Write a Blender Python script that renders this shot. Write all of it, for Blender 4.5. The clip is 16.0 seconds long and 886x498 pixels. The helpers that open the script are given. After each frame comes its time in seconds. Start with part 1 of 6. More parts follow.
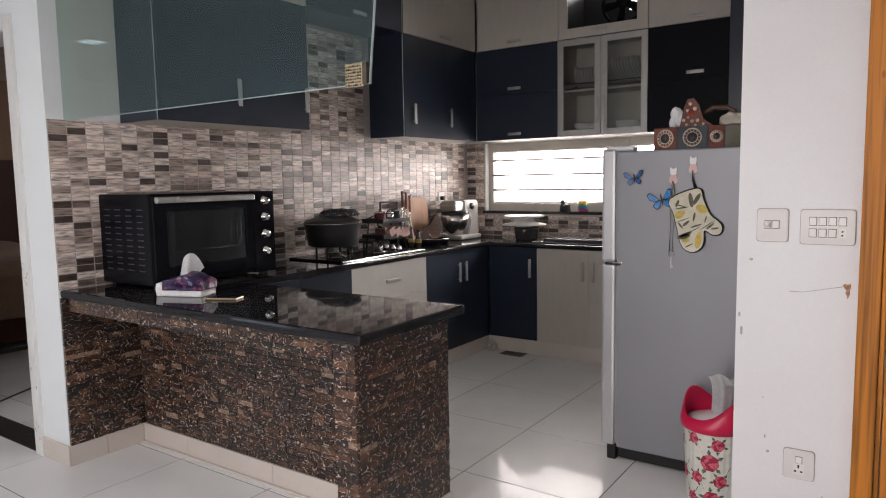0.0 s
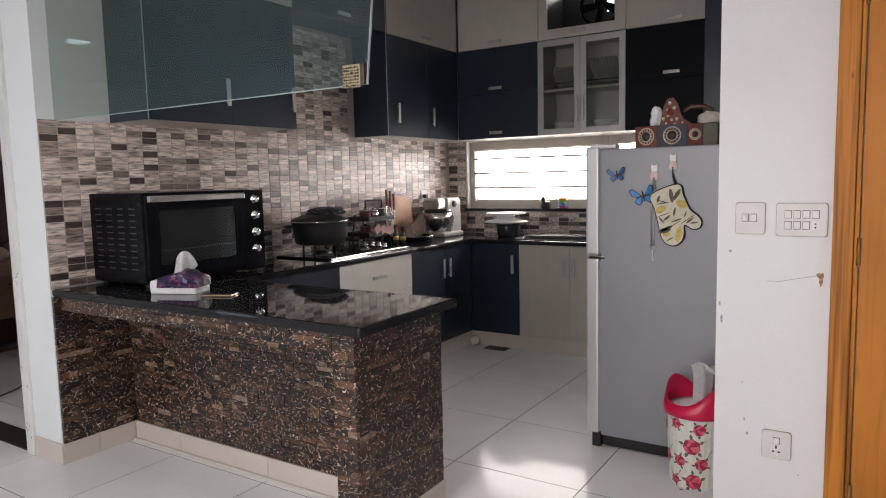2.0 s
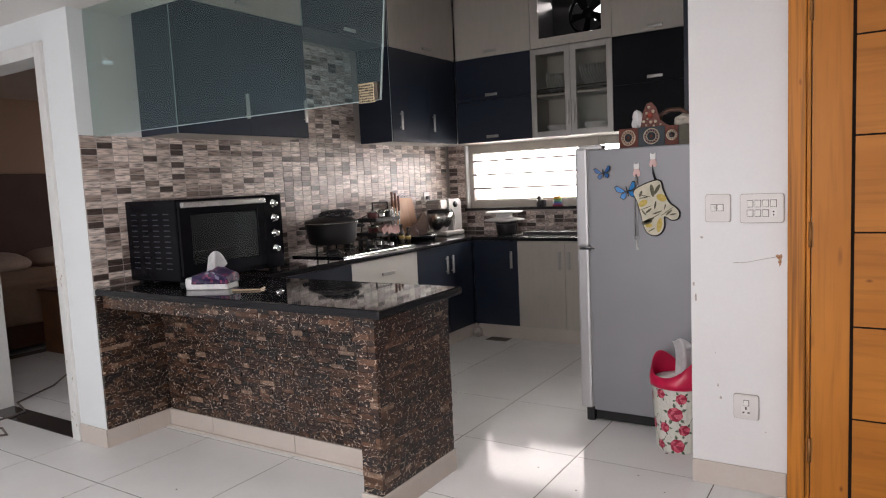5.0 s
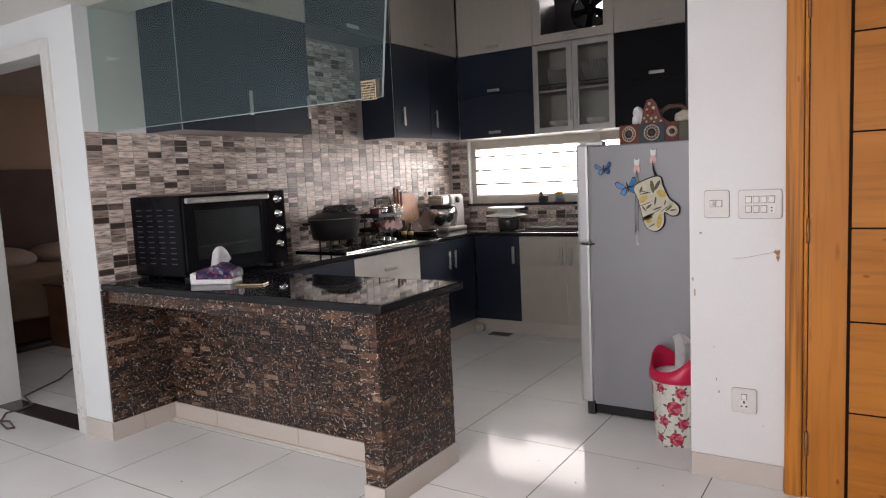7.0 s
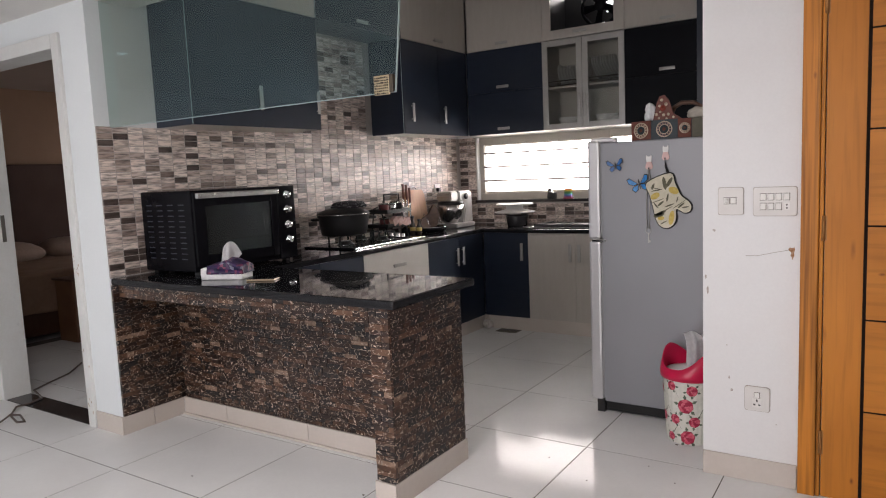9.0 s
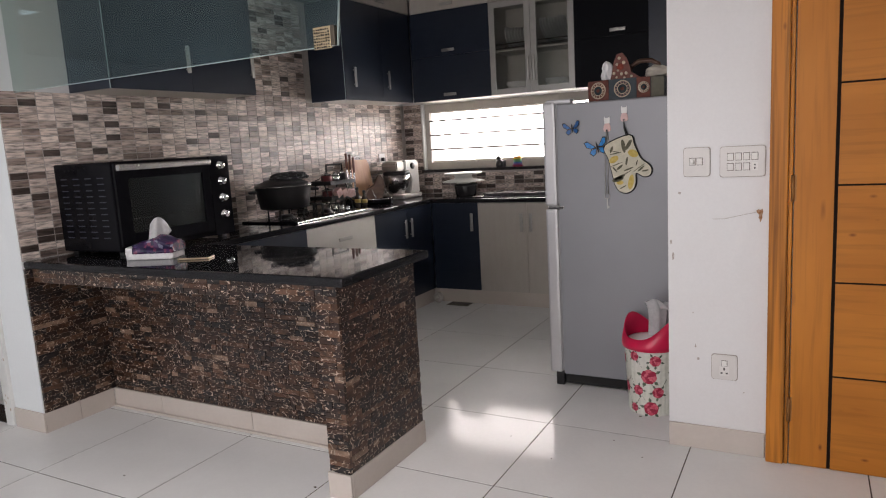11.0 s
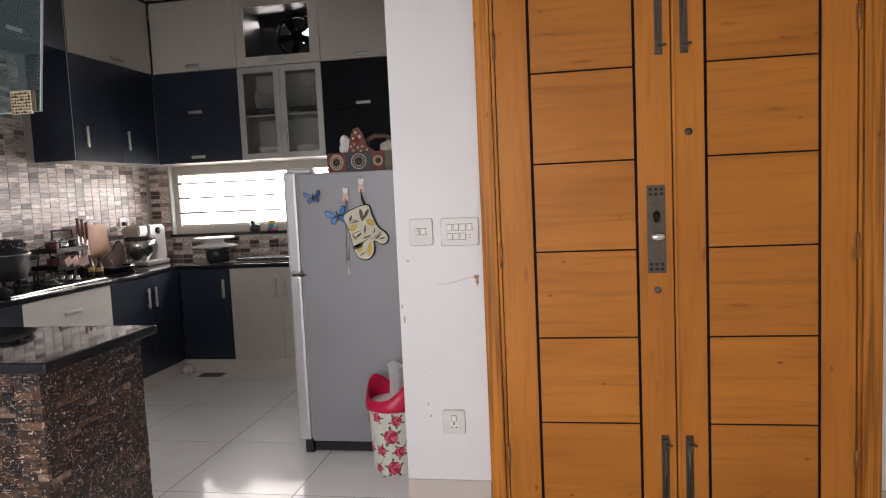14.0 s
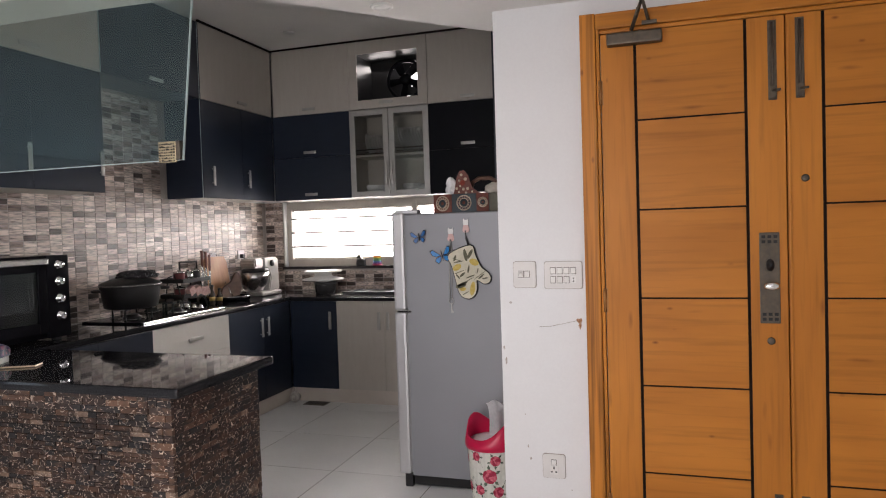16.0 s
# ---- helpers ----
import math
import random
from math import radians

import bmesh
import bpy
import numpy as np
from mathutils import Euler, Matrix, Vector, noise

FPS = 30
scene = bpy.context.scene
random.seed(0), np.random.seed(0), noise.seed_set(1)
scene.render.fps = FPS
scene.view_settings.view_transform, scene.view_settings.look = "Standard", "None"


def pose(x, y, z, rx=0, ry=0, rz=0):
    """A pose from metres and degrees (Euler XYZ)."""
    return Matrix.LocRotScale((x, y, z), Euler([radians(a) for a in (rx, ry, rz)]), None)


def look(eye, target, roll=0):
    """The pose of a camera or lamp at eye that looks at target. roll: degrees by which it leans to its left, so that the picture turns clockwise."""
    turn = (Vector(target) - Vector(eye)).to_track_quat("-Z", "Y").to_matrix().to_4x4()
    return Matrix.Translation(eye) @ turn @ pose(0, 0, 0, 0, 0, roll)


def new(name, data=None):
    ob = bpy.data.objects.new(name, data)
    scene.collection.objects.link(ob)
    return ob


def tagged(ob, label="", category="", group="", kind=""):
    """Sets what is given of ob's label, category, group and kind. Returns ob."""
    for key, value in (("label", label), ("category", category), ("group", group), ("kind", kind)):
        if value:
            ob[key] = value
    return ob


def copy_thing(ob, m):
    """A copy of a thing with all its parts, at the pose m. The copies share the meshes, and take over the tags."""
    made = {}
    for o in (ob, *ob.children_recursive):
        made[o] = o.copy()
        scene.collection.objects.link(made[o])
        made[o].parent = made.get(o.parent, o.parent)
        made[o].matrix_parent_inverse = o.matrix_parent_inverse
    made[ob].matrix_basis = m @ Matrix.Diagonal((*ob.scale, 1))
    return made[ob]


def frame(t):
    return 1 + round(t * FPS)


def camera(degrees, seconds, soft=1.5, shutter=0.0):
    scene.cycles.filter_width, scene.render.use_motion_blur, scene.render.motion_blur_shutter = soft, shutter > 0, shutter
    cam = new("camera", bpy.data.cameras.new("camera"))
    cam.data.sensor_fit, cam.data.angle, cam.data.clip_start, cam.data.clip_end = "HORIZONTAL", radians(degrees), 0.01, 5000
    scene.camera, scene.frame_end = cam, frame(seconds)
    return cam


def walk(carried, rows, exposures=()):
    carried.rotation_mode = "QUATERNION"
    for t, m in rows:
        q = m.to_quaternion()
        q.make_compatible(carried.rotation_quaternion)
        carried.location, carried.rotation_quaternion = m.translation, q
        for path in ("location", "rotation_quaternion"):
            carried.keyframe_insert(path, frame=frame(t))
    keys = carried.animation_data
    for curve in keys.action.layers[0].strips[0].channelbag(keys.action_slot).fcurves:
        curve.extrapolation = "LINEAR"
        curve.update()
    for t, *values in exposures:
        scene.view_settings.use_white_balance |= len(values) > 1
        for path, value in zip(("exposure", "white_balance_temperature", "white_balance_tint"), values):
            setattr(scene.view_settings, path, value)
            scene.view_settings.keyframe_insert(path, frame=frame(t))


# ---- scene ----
cam = camera(65.9, 16.0, soft=1.1)
PATH = [
    (0, (0.008, 0.024, 1.409), (-1.124, 1.661, 1.209), -1.0),
    (0.5, (0.022, 0.008, 1.407), (-1.115, 1.642, 1.215), -1.1),
    (1, (0.022, -0.009, 1.399), (-1.122, 1.62, 1.204), -1.1),
    (1.5, (0.032, -0.019, 1.398), (-1.145, 1.581, 1.17), -1.9),
    (2, (-0.002, -0.09, 1.403), (-1.073, 1.587, 1.199), -1.3),
    (2.5, (-0.03, -0.19, 1.412), (-1.072, 1.507, 1.223), -2.0),
    (3, (-0.013, -0.258, 1.4), (-1.012, 1.469, 1.248), -1.2),
    (3.5, (-0.009, -0.286, 1.407), (-0.991, 1.448, 1.234), -1.6),
    (4, (0.065, -0.313, 1.408), (-0.974, 1.385, 1.213), -2.3),
    (4.2, (0.097, -0.347, 1.403), (-0.955, 1.343, 1.208), -2.5),
    (6.5, (0.193, -0.433, 1.396), (-0.887, 1.238, 1.196), -2.7),
    (7, (0.192, -0.432, 1.401), (-0.886, 1.239, 1.192), -2.7),
    (7.5, (0.192, -0.439, 1.394), (-0.894, 1.227, 1.182), -2.8),
    (8, (0.189, -0.441, 1.391), (-0.904, 1.221, 1.178), -2.6),
    (8.5, (0.183, -0.444, 1.395), (-0.913, 1.216, 1.183), -2.4),
    (8.7, (0.177, -0.448, 1.401), (-0.917, 1.213, 1.188), -2.4),
    (11, (0.007, -0.273, 1.363), (-0.938, 1.463, 1.059), -3.3),
    (11.5, (0.027, -0.252, 1.364), (-0.783, 1.553, 1.070), -2.8),
    (12.0, (0.131, -0.237, 1.398), (-0.409, 1.672, 1.148), -2.0),
    (12.5, (0.177, -0.263, 1.406), (-0.228, 1.685, 1.204), -2.6),
    (13, (0.201, -0.266, 1.414), (-0.107, 1.697, 1.187), -2.6),
    (13.5, (0.185, -0.268, 1.411), (-0.122, 1.698, 1.207), -2.8),
    (14, (0.187, -0.269, 1.407), (-0.145, 1.696, 1.238), -2.6),
    (14.5, (0.189, -0.27, 1.424), (-0.154, 1.694, 1.268), -2.5),
    (15, (0.196, -0.279, 1.436), (-0.157, 1.687, 1.34), -2.2),
    (15.5, (0.186, -0.312, 1.445), (-0.253, 1.639, 1.399), -1.7),
    (16, (0.175, -0.335, 1.451), (-0.431, 1.57, 1.389), -1.8),
]
walk(cam, [(t, look(eye, target, roll)) for t, eye, target, roll in PATH], exposures=[(0, 0.05, 6500, 16.5), (8.7, 0.05, 6500, 16.5), (11.0, -0.12, 6500, 16.5), (11.8, 0.05, 6500, 16.5), (16, 0.05, 6500, 16.5)])

# ---- world and light ----
world = bpy.data.worlds.new("world")
scene.world = world
world.use_nodes = True
wn = world.node_tree.nodes
sky = wn.new("ShaderNodeTexSky")
sky.sky_type = "NISHITA"
sky.sun_disc = False
sky.sun_elevation, sky.sun_rotation = radians(50), radians(20)
world.node_tree.links.new(sky.outputs[0], wn["Background"].inputs[0])
wn["Background"].inputs[1].default_value = 0.05

sun = new("sun", bpy.data.lights.new("sun", "SUN"))
sun.data.energy, sun.data.angle, sun.data.color = 1.0, radians(10), (1.0, 0.96, 0.9)
sun.matrix_world = look((-1, 12, 12), (-2, 5, 0))


def area_lamp(name, eye, target, w, h, power, colour):
    lamp = new(name, bpy.data.lights.new(name, "AREA"))
    lamp.data.shape, lamp.data.size, lamp.data.size_y = "RECTANGLE", w, h
    lamp.data.energy, lamp.data.color = power, colour
    lamp.matrix_world = look(eye, target)
    return lamp


area_lamp("daylight_south", (-1.4, -3.97, 1.35), (-1.4, 0, 1.25), 2.8, 1.7, 86, (1.0, 0.965, 0.95))
area_lamp("daylight_west", (-6.42, -2.4, 1.35), (0, -2.4, 1.25), 1.5, 1.4, 14, (0.78, 0.93, 1.0))
# added fill at an assumed, unseen opening, to brighten the dark bedroom
area_lamp("bedroom_fill", (-6.6, 5.27, 1.5), (-6.6, 2, 0.8), 1.4, 1.1, 0.22, (1.0, 0.84, 0.7))
area_lamp("daylight_kitchen", (-1.95, 5.62, 1.43), (-1.95, 2.0, 0.5), 2.4, 0.5, 19, (1.0, 0.94, 0.88))
area_lamp("daylight_sky", (-1.95, 6.0, 2.15), (-2.1, 4.3, 0.75), 4.2, 2.0, 170, (1.0, 0.94, 0.88))

# unseen fill lights without fixtures, added under the ceiling to balance the living room
for lx, ly, watts in ((-1.2, -0.1, 39), (1.0, -1.6, 3)):
    area_lamp("ceiling_fill", (lx, ly, 2.385), (lx, ly, 0), 0.55, 0.55, watts, (1.0, 0.96, 0.93))

# ---- materials ----
def material(name, colour, rough=0.5, metal=0.0, second=None, scale=8.0, amount=0.5, bump=0.0, bump_scale=60.0,
             fine=0.15, stretch=(1, 1, 1), piece=0.0, spec=0.5, coat=0.0):
    """Principled surface: broad stains toward a second colour, a fine grain, relief, and a lightness of its own for each piece."""
    m = bpy.data.materials.new(name)
    m.use_nodes = True
    n, l = m.node_tree.nodes, m.node_tree.links
    b = n["Principled BSDF"]
    b.inputs["Metallic"].default_value = metal
    b.inputs["Specular IOR Level"].default_value = spec
    b.inputs["Coat Weight"].default_value = coat
    tc, mp = n.new("ShaderNodeTexCoord"), n.new("ShaderNodeMapping")
    mp.inputs["Scale"].default_value = stretch
    l.new(tc.outputs["Object"], mp.inputs[0])
    broad, grain = n.new("ShaderNodeTexNoise"), n.new("ShaderNodeTexNoise")
    broad.inputs["Scale"].default_value, broad.inputs["Detail"].default_value = scale, 4
    grain.inputs["Scale"].default_value, grain.inputs["Detail"].default_value = bump_scale, 3
    for t in (broad, grain):
        l.new(mp.outputs[0], t.inputs["Vector"])
    ramp = n.new("ShaderNodeMapRange")
    ramp.inputs[1].default_value, ramp.inputs[2].default_value, ramp.inputs[4].default_value = 0.35, 0.7, amount
    l.new(broad.outputs[0], ramp.inputs[0])
    mix = n.new("ShaderNodeMix")
    mix.data_type = "RGBA"
    mix.inputs[6].default_value = (*colour, 1)
    mix.inputs[7].default_value = (*(second or [c * 0.8 for c in colour]), 1)
    l.new(ramp.outputs[0], mix.inputs[0])
    hsv = n.new("ShaderNodeHueSaturation")
    l.new(mix.outputs[2], hsv.inputs["Color"])
    val = n.new("ShaderNodeMapRange")
    val.inputs[3].default_value, val.inputs[4].default_value = 1 - fine, 1 + fine
    l.new(grain.outputs[0], val.inputs[0])
    if piece:
        info = n.new("ShaderNodeObjectInfo")
        vary = n.new("ShaderNodeMapRange")
        vary.inputs[3].default_value, vary.inputs[4].default_value = 1 - piece, 1 + piece
        l.new(info.outputs["Random"], vary.inputs[0])
        mul = n.new("ShaderNodeMath")
        mul.operation = "MULTIPLY"
        l.new(val.outputs[0], mul.inputs[0])
        l.new(vary.outputs[0], mul.inputs[1])
        l.new(mul.outputs[0], hsv.inputs["Value"])
    else:
        l.new(val.outputs[0], hsv.inputs["Value"])
    l.new(hsv.outputs[0], b.inputs["Base Color"])
    rg = n.new("ShaderNodeMapRange")
    rg.inputs[3].default_value, rg.inputs[4].default_value = max(0.02, rough * 0.8), min(1, rough * 1.2)
    l.new(broad.outputs[0], rg.inputs[0])
    l.new(rg.outputs[0], b.inputs["Roughness"])
    if bump:
        bp = n.new("ShaderNodeBump")
        bp.inputs["Strength"].default_value, bp.inputs["Distance"].default_value = bump, 0.004
        l.new(grain.outputs[0], bp.inputs["Height"])
        l.new(bp.outputs[0], b.inputs["Normal"])
    return m


def glass_material(name, tint, rough=0.0, through_it=1.0):
    m = bpy.data.materials.new(name)
    m.use_nodes = True
    b = m.node_tree.nodes["Principled BSDF"]
    b.inputs["Base Color"].default_value = (*tint, 1)
    b.inputs["Transmission Weight"].default_value = through_it
    b.inputs["Roughness"].default_value = rough
    b.inputs["IOR"].default_value = 1.45
    b.inputs["Specular Tint"].default_value = (0.72, 0.93, 1.0, 1)
    return m


def glow(name, colour, strength):
    m = bpy.data.materials.new(name)
    m.use_nodes = True
    b = m.node_tree.nodes["Principled BSDF"]
    b.inputs["Base Color"].default_value = (*colour, 1)
    b.inputs["Emission Color"].default_value = (*colour, 1)
    b.inputs["Emission Strength"].default_value = strength
    return m


def pine(name, grain, lines=0.82):
    """Oiled pine: long soft bands, cloudy patches and a few knots."""
    m = material(name, (0.535, 0.200, 0.027), 0.42, second=(0.38, 0.130, 0.014), scale=1.6, amount=0.7, bump=0.03, bump_scale=9, fine=0.07, stretch=grain, piece=0.05, spec=0.28)
    n, l = m.node_tree.nodes, m.node_tree.links
    b = n["Principled BSDF"]
    before = b.inputs["Base Color"].links[0].from_socket
    geo, mp = n.new("ShaderNodeNewGeometry"), n.new("ShaderNodeMapping")
    mp.inputs["Scale"].default_value = grain
    l.new(geo.outputs["Position"], mp.inputs[0])
    warp = n.new("ShaderNodeTexNoise")
    warp.inputs["Scale"].default_value = 14
    l.new(mp.outputs[0], warp.inputs["Vector"])
    add = n.new("ShaderNodeMix")
    add.data_type = "RGBA"
    add.inputs[0].default_value = 0.03
    l.new(mp.outputs[0], add.inputs[6])
    l.new(warp.outputs["Color"], add.inputs[7])
    vor = n.new("ShaderNodeTexVoronoi")
    vor.inputs["Scale"].default_value = 4.4
    l.new(add.outputs[2], vor.inputs["Vector"])
    r = n.new("ShaderNodeMapRange")
    r.inputs[1].default_value, r.inputs[2].default_value, r.inputs[3].default_value, r.inputs[4].default_value = 0.02, 0.15, 0.6, 0.0
    l.new(vor.outputs["Distance"], r.inputs[0])
    mx = n.new("ShaderNodeMix")
    mx.data_type = "RGBA"
    mx.inputs[7].default_value = (0.22, 0.07, 0.013, 1)
    l.new(r.outputs[0], mx.inputs[0])
    l.new(before, mx.inputs[6])
    # small round knots in groups
    mq, vq, gate = n.new("ShaderNodeMapping"), n.new("ShaderNodeTexVoronoi"), n.new("ShaderNodeTexNoise")
    mq.inputs["Scale"].default_value = tuple(g ** 0.45 for g in grain)
    vq.inputs["Scale"].default_value, gate.inputs["Scale"].default_value = 8.5, 2.2
    l.new(geo.outputs["Position"], mq.inputs[0])
    l.new(mq.outputs[0], vq.inputs["Vector"])
    l.new(geo.outputs["Position"], gate.inputs["Vector"])
    spot, pick, both = n.new("ShaderNodeMapRange"), n.new("ShaderNodeMapRange"), n.new("ShaderNodeMath")
    spot.inputs[1].default_value, spot.inputs[2].default_value, spot.inputs[3].default_value, spot.inputs[4].default_value = 0.02, 0.12, 0.9, 0.0
    pick.inputs[1].default_value, pick.inputs[2].default_value = 0.47, 0.55
    both.operation = "MULTIPLY"
    l.new(vq.outputs["Distance"], spot.inputs[0])
    l.new(gate.outputs[0], pick.inputs[0])
    l.new(spot.outputs[0], both.inputs[0])
    l.new(pick.outputs[0], both.inputs[1])
    kn = n.new("ShaderNodeMix")
    kn.data_type = "RGBA"
    kn.inputs[7].default_value = (0.17, 0.05, 0.011, 1)
    l.new(both.outputs[0], kn.inputs[0])
    l.new(mx.outputs[2], kn.inputs[6])
    # fine dark grain lines
    ms, fib, thin = n.new("ShaderNodeMapping"), n.new("ShaderNodeTexNoise"), n.new("ShaderNodeMapRange")
    ms.inputs["Scale"].default_value = tuple(g * g for g in grain)
    fib.inputs["Scale"].default_value, fib.inputs["Detail"].default_value, fib.inputs["Distortion"].default_value = 5.0, 6, 0.3
    thin.inputs[1].default_value, thin.inputs[2].default_value, thin.inputs[3].default_value, thin.inputs[4].default_value = 0.5 if lines > 0.6 else 0.4, 0.72 if lines > 0.6 else 0.62, 1.02 if lines > 0.6 else 1.13, lines
    l.new(geo.outputs["Position"], ms.inputs[0])
    l.new(ms.outputs[0], fib.inputs["Vector"])
    l.new(fib.outputs[0], thin.inputs[0])
    hv = n.new("ShaderNodeHueSaturation")
    l.new(kn.outputs[2], hv.inputs["Color"])
    l.new(thin.outputs[0], hv.inputs["Value"])
    l.new(hv.outputs[0], b.inputs["Base Color"])
    return m


def ramp_pieces(name, stops, rough, island=True, streak=(3, 3, 60), streak_dark=0.5, bump=0.3, spec=0.5, veins=None):
    """Tiles and stones: each piece takes a colour of its own out of the stops, with streaks along it."""
    m = bpy.data.materials.new(name)
    m.use_nodes = True
    n, l = m.node_tree.nodes, m.node_tree.links
    b = n["Principled BSDF"]
    b.inputs["Specular IOR Level"].default_value = spec
    if island:
        src = n.new("ShaderNodeNewGeometry").outputs["Random Per Island"]
    else:
        src = n.new("ShaderNodeObjectInfo").outputs["Random"]
    cr = n.new("ShaderNodeValToRGB")
    cr.color_ramp.interpolation = "CONSTANT"
    e = cr.color_ramp.elements
    for k, (p, c) in enumerate(stops):
        el = e[k] if k < 2 else e.new(p)
        el.position, el.color = p, (*c, 1)
    l.new(src, cr.inputs[0])
    tc = n.new("ShaderNodeNewGeometry")
    mp = n.new("ShaderNodeMapping")
    mp.inputs["Scale"].default_value = streak
    l.new(tc.outputs["Position"], mp.inputs[0])
    shift = n.new("ShaderNodeVectorMath")
    shift.operation = "ADD"
    far = n.new("ShaderNodeMath")
    far.operation = "MULTIPLY"
    far.inputs[1].default_value = 90
    l.new(src, far.inputs[0])
    l.new(mp.outputs[0], shift.inputs[0])
    l.new(far.outputs[0], shift.inputs[1])
    tex = n.new("ShaderNodeTexNoise")
    tex.inputs["Scale"].default_value, tex.inputs["Detail"].default_value = 3, 6
    l.new(shift.outputs[0], tex.inputs["Vector"])
    r = n.new("ShaderNodeMapRange")
    r.inputs[1].default_value, r.inputs[2].default_value = 0.42, 0.68
    r.inputs[3].default_value, r.inputs[4].default_value = 1.1, 1 - streak_dark
    l.new(tex.outputs[0], r.inputs[0])
    hsv = n.new("ShaderNodeHueSaturation")
    l.new(cr.outputs[0], hsv.inputs["Color"])
    l.new(r.outputs[0], hsv.inputs["Value"])
    last = hsv.outputs[0]
    if veins:
        # soft tan clouds over part of a piece
        cloud, fade, tan = n.new("ShaderNodeTexNoise"), n.new("ShaderNodeMapRange"), n.new("ShaderNodeMix")
        cloud.inputs["Scale"].default_value, cloud.inputs["Detail"].default_value = 1.5, 3
        l.new(shift.outputs[0], cloud.inputs["Vector"])
        fade.inputs[1].default_value, fade.inputs[2].default_value, fade.inputs[4].default_value = 0.56, 0.74, 0.65
        l.new(cloud.outputs[0], fade.inputs[0])
        tan.data_type = "RGBA"
        tan.inputs[7].default_value = (0.20, 0.105, 0.058, 1)
        l.new(fade.outputs[0], tan.inputs[0])
        l.new(last, tan.inputs[6])
        last = tan.outputs[2]
        # short pale strokes of two sizes, broken by a coarse mask
        for size, width, gate, offset in ((1.5, 0.008, 0.545, 0.0), (2.7, 0.012, 0.53, 17.0), (2.2, 0.016, 0.54, 41.0)):
            move, vt, sparse = n.new("ShaderNodeVectorMath"), n.new("ShaderNodeTexNoise"), n.new("ShaderNodeTexNoise")
            move.operation = "ADD"
            move.inputs[1].default_value = (offset, offset * 0.7, 0)
            l.new(shift.outputs[0], move.inputs[0])
            vt.inputs["Scale"].default_value, vt.inputs["Detail"].default_value, vt.inputs["Distortion"].default_value = size, 0.0, 0.15
            sparse.inputs["Scale"].default_value, sparse.inputs["Detail"].default_value = 6.5, 0.0
            for t in (vt, sparse):
                l.new(move.outputs[0], t.inputs["Vector"])
            off, line, some, edge = n.new("ShaderNodeMath"), n.new("ShaderNodeMapRange"), n.new("ShaderNodeMapRange"), n.new("ShaderNodeMath")
            off.operation = "PINGPONG"
            off.inputs[1].default_value = 0.5
            l.new(vt.outputs[0], off.inputs[0])
            line.inputs[1].default_value, line.inputs[2].default_value = 0.5 - 2 * width, 0.5 - width * 0.5
            l.new(off.outputs[0], line.inputs[0])
            some.inputs[1].default_value, some.inputs[2].default_value = gate, gate + 0.04
            l.new(sparse.outputs[0], some.inputs[0])
            edge.operation = "MULTIPLY"
            l.new(line.outputs[0], edge.inputs[0])
            l.new(some.outputs[0], edge.inputs[1])
            mx = n.new("ShaderNodeMix")
            mx.data_type = "RGBA"
            mx.inputs[7].default_value = (*[c * (0.5 if offset > 40 else 1) for c in veins], 1)
            l.new(edge.outputs[0], mx.inputs[0])
            l.new(last, mx.inputs[6])
            last = mx.outputs[2]
    l.new(last, b.inputs["Base Color"])
    b.inputs["Roughness"].default_value = rough
    bp = n.new("ShaderNodeBump")
    bp.inputs["Strength"].default_value, bp.inputs["Distance"].default_value = bump, 0.004
    l.new(tex.outputs[0], bp.inputs["Height"])
    l.new(bp.outputs[0], b.inputs["Normal"])
    return m


WALL = material("wall_paint", (0.79, 0.797, 0.80), 0.5, second=(0.76, 0.75, 0.745), scale=2.5, amount=0.6, bump=0.05, bump_scale=90, fine=0.03)
CEIL = material("ceiling_paint", (0.78, 0.76, 0.73), 0.7, scale=2, amount=0.3, fine=0.03)
GROUT = material("grout", (0.10, 0.09, 0.08), 0.9, fine=0.2)
FLOOR = material("floor_tile", (0.80, 0.805, 0.80), 0.09, second=(0.71, 0.715, 0.71), scale=3, amount=0.5, fine=0.03, piece=0.02, spec=0.07)
SKIRT = material("skirting_tile", (0.60, 0.545, 0.495), 0.25, second=(0.54, 0.475, 0.42), scale=6, amount=0.5, fine=0.04, piece=0.04)
NAVY = material("navy_laminate", (0.012, 0.019, 0.036), 0.32, second=(0.016, 0.024, 0.042), scale=5, amount=0.6, fine=0.1, bump_scale=30, stretch=(1, 1, 6))
CREAM = material("cream_laminate", (0.50, 0.465, 0.42), 0.38, second=(0.46, 0.42, 0.375), scale=9, amount=0.6, fine=0.05, stretch=(3, 3, 0.5))
WHITE_D = material("white_drawer_laminate", (0.62, 0.60, 0.56), 0.35, second=(0.56, 0.54, 0.5), scale=9, amount=0.5, fine=0.04)
GRANITE = material("black_granite", (0.010, 0.010, 0.012), 0.035, second=(0.03, 0.03, 0.032), scale=220, amount=0.8, fine=0.4, bump_scale=400, spec=0.21)
HANDLE = material("satin_handle", (0.46, 0.45, 0.43), 0.42, 0.8, scale=20, amount=0.3, fine=0.06)
STEEL = material("brushed_steel", (0.62, 0.61, 0.6), 0.25, 1.0, scale=20, amount=0.3, fine=0.06)
CHROME = material("chrome", (0.8, 0.8, 0.8), 0.08, 1.0, scale=10, amount=0.2, fine=0.02)
ALU = material("aluminium_frame", (0.50, 0.49, 0.47), 0.35, 0.6, scale=15, amount=0.4, fine=0.05)
FRAME_W = material("cream_window_frame", (0.55, 0.51, 0.45), 0.4, scale=12, amount=0.4, fine=0.06)
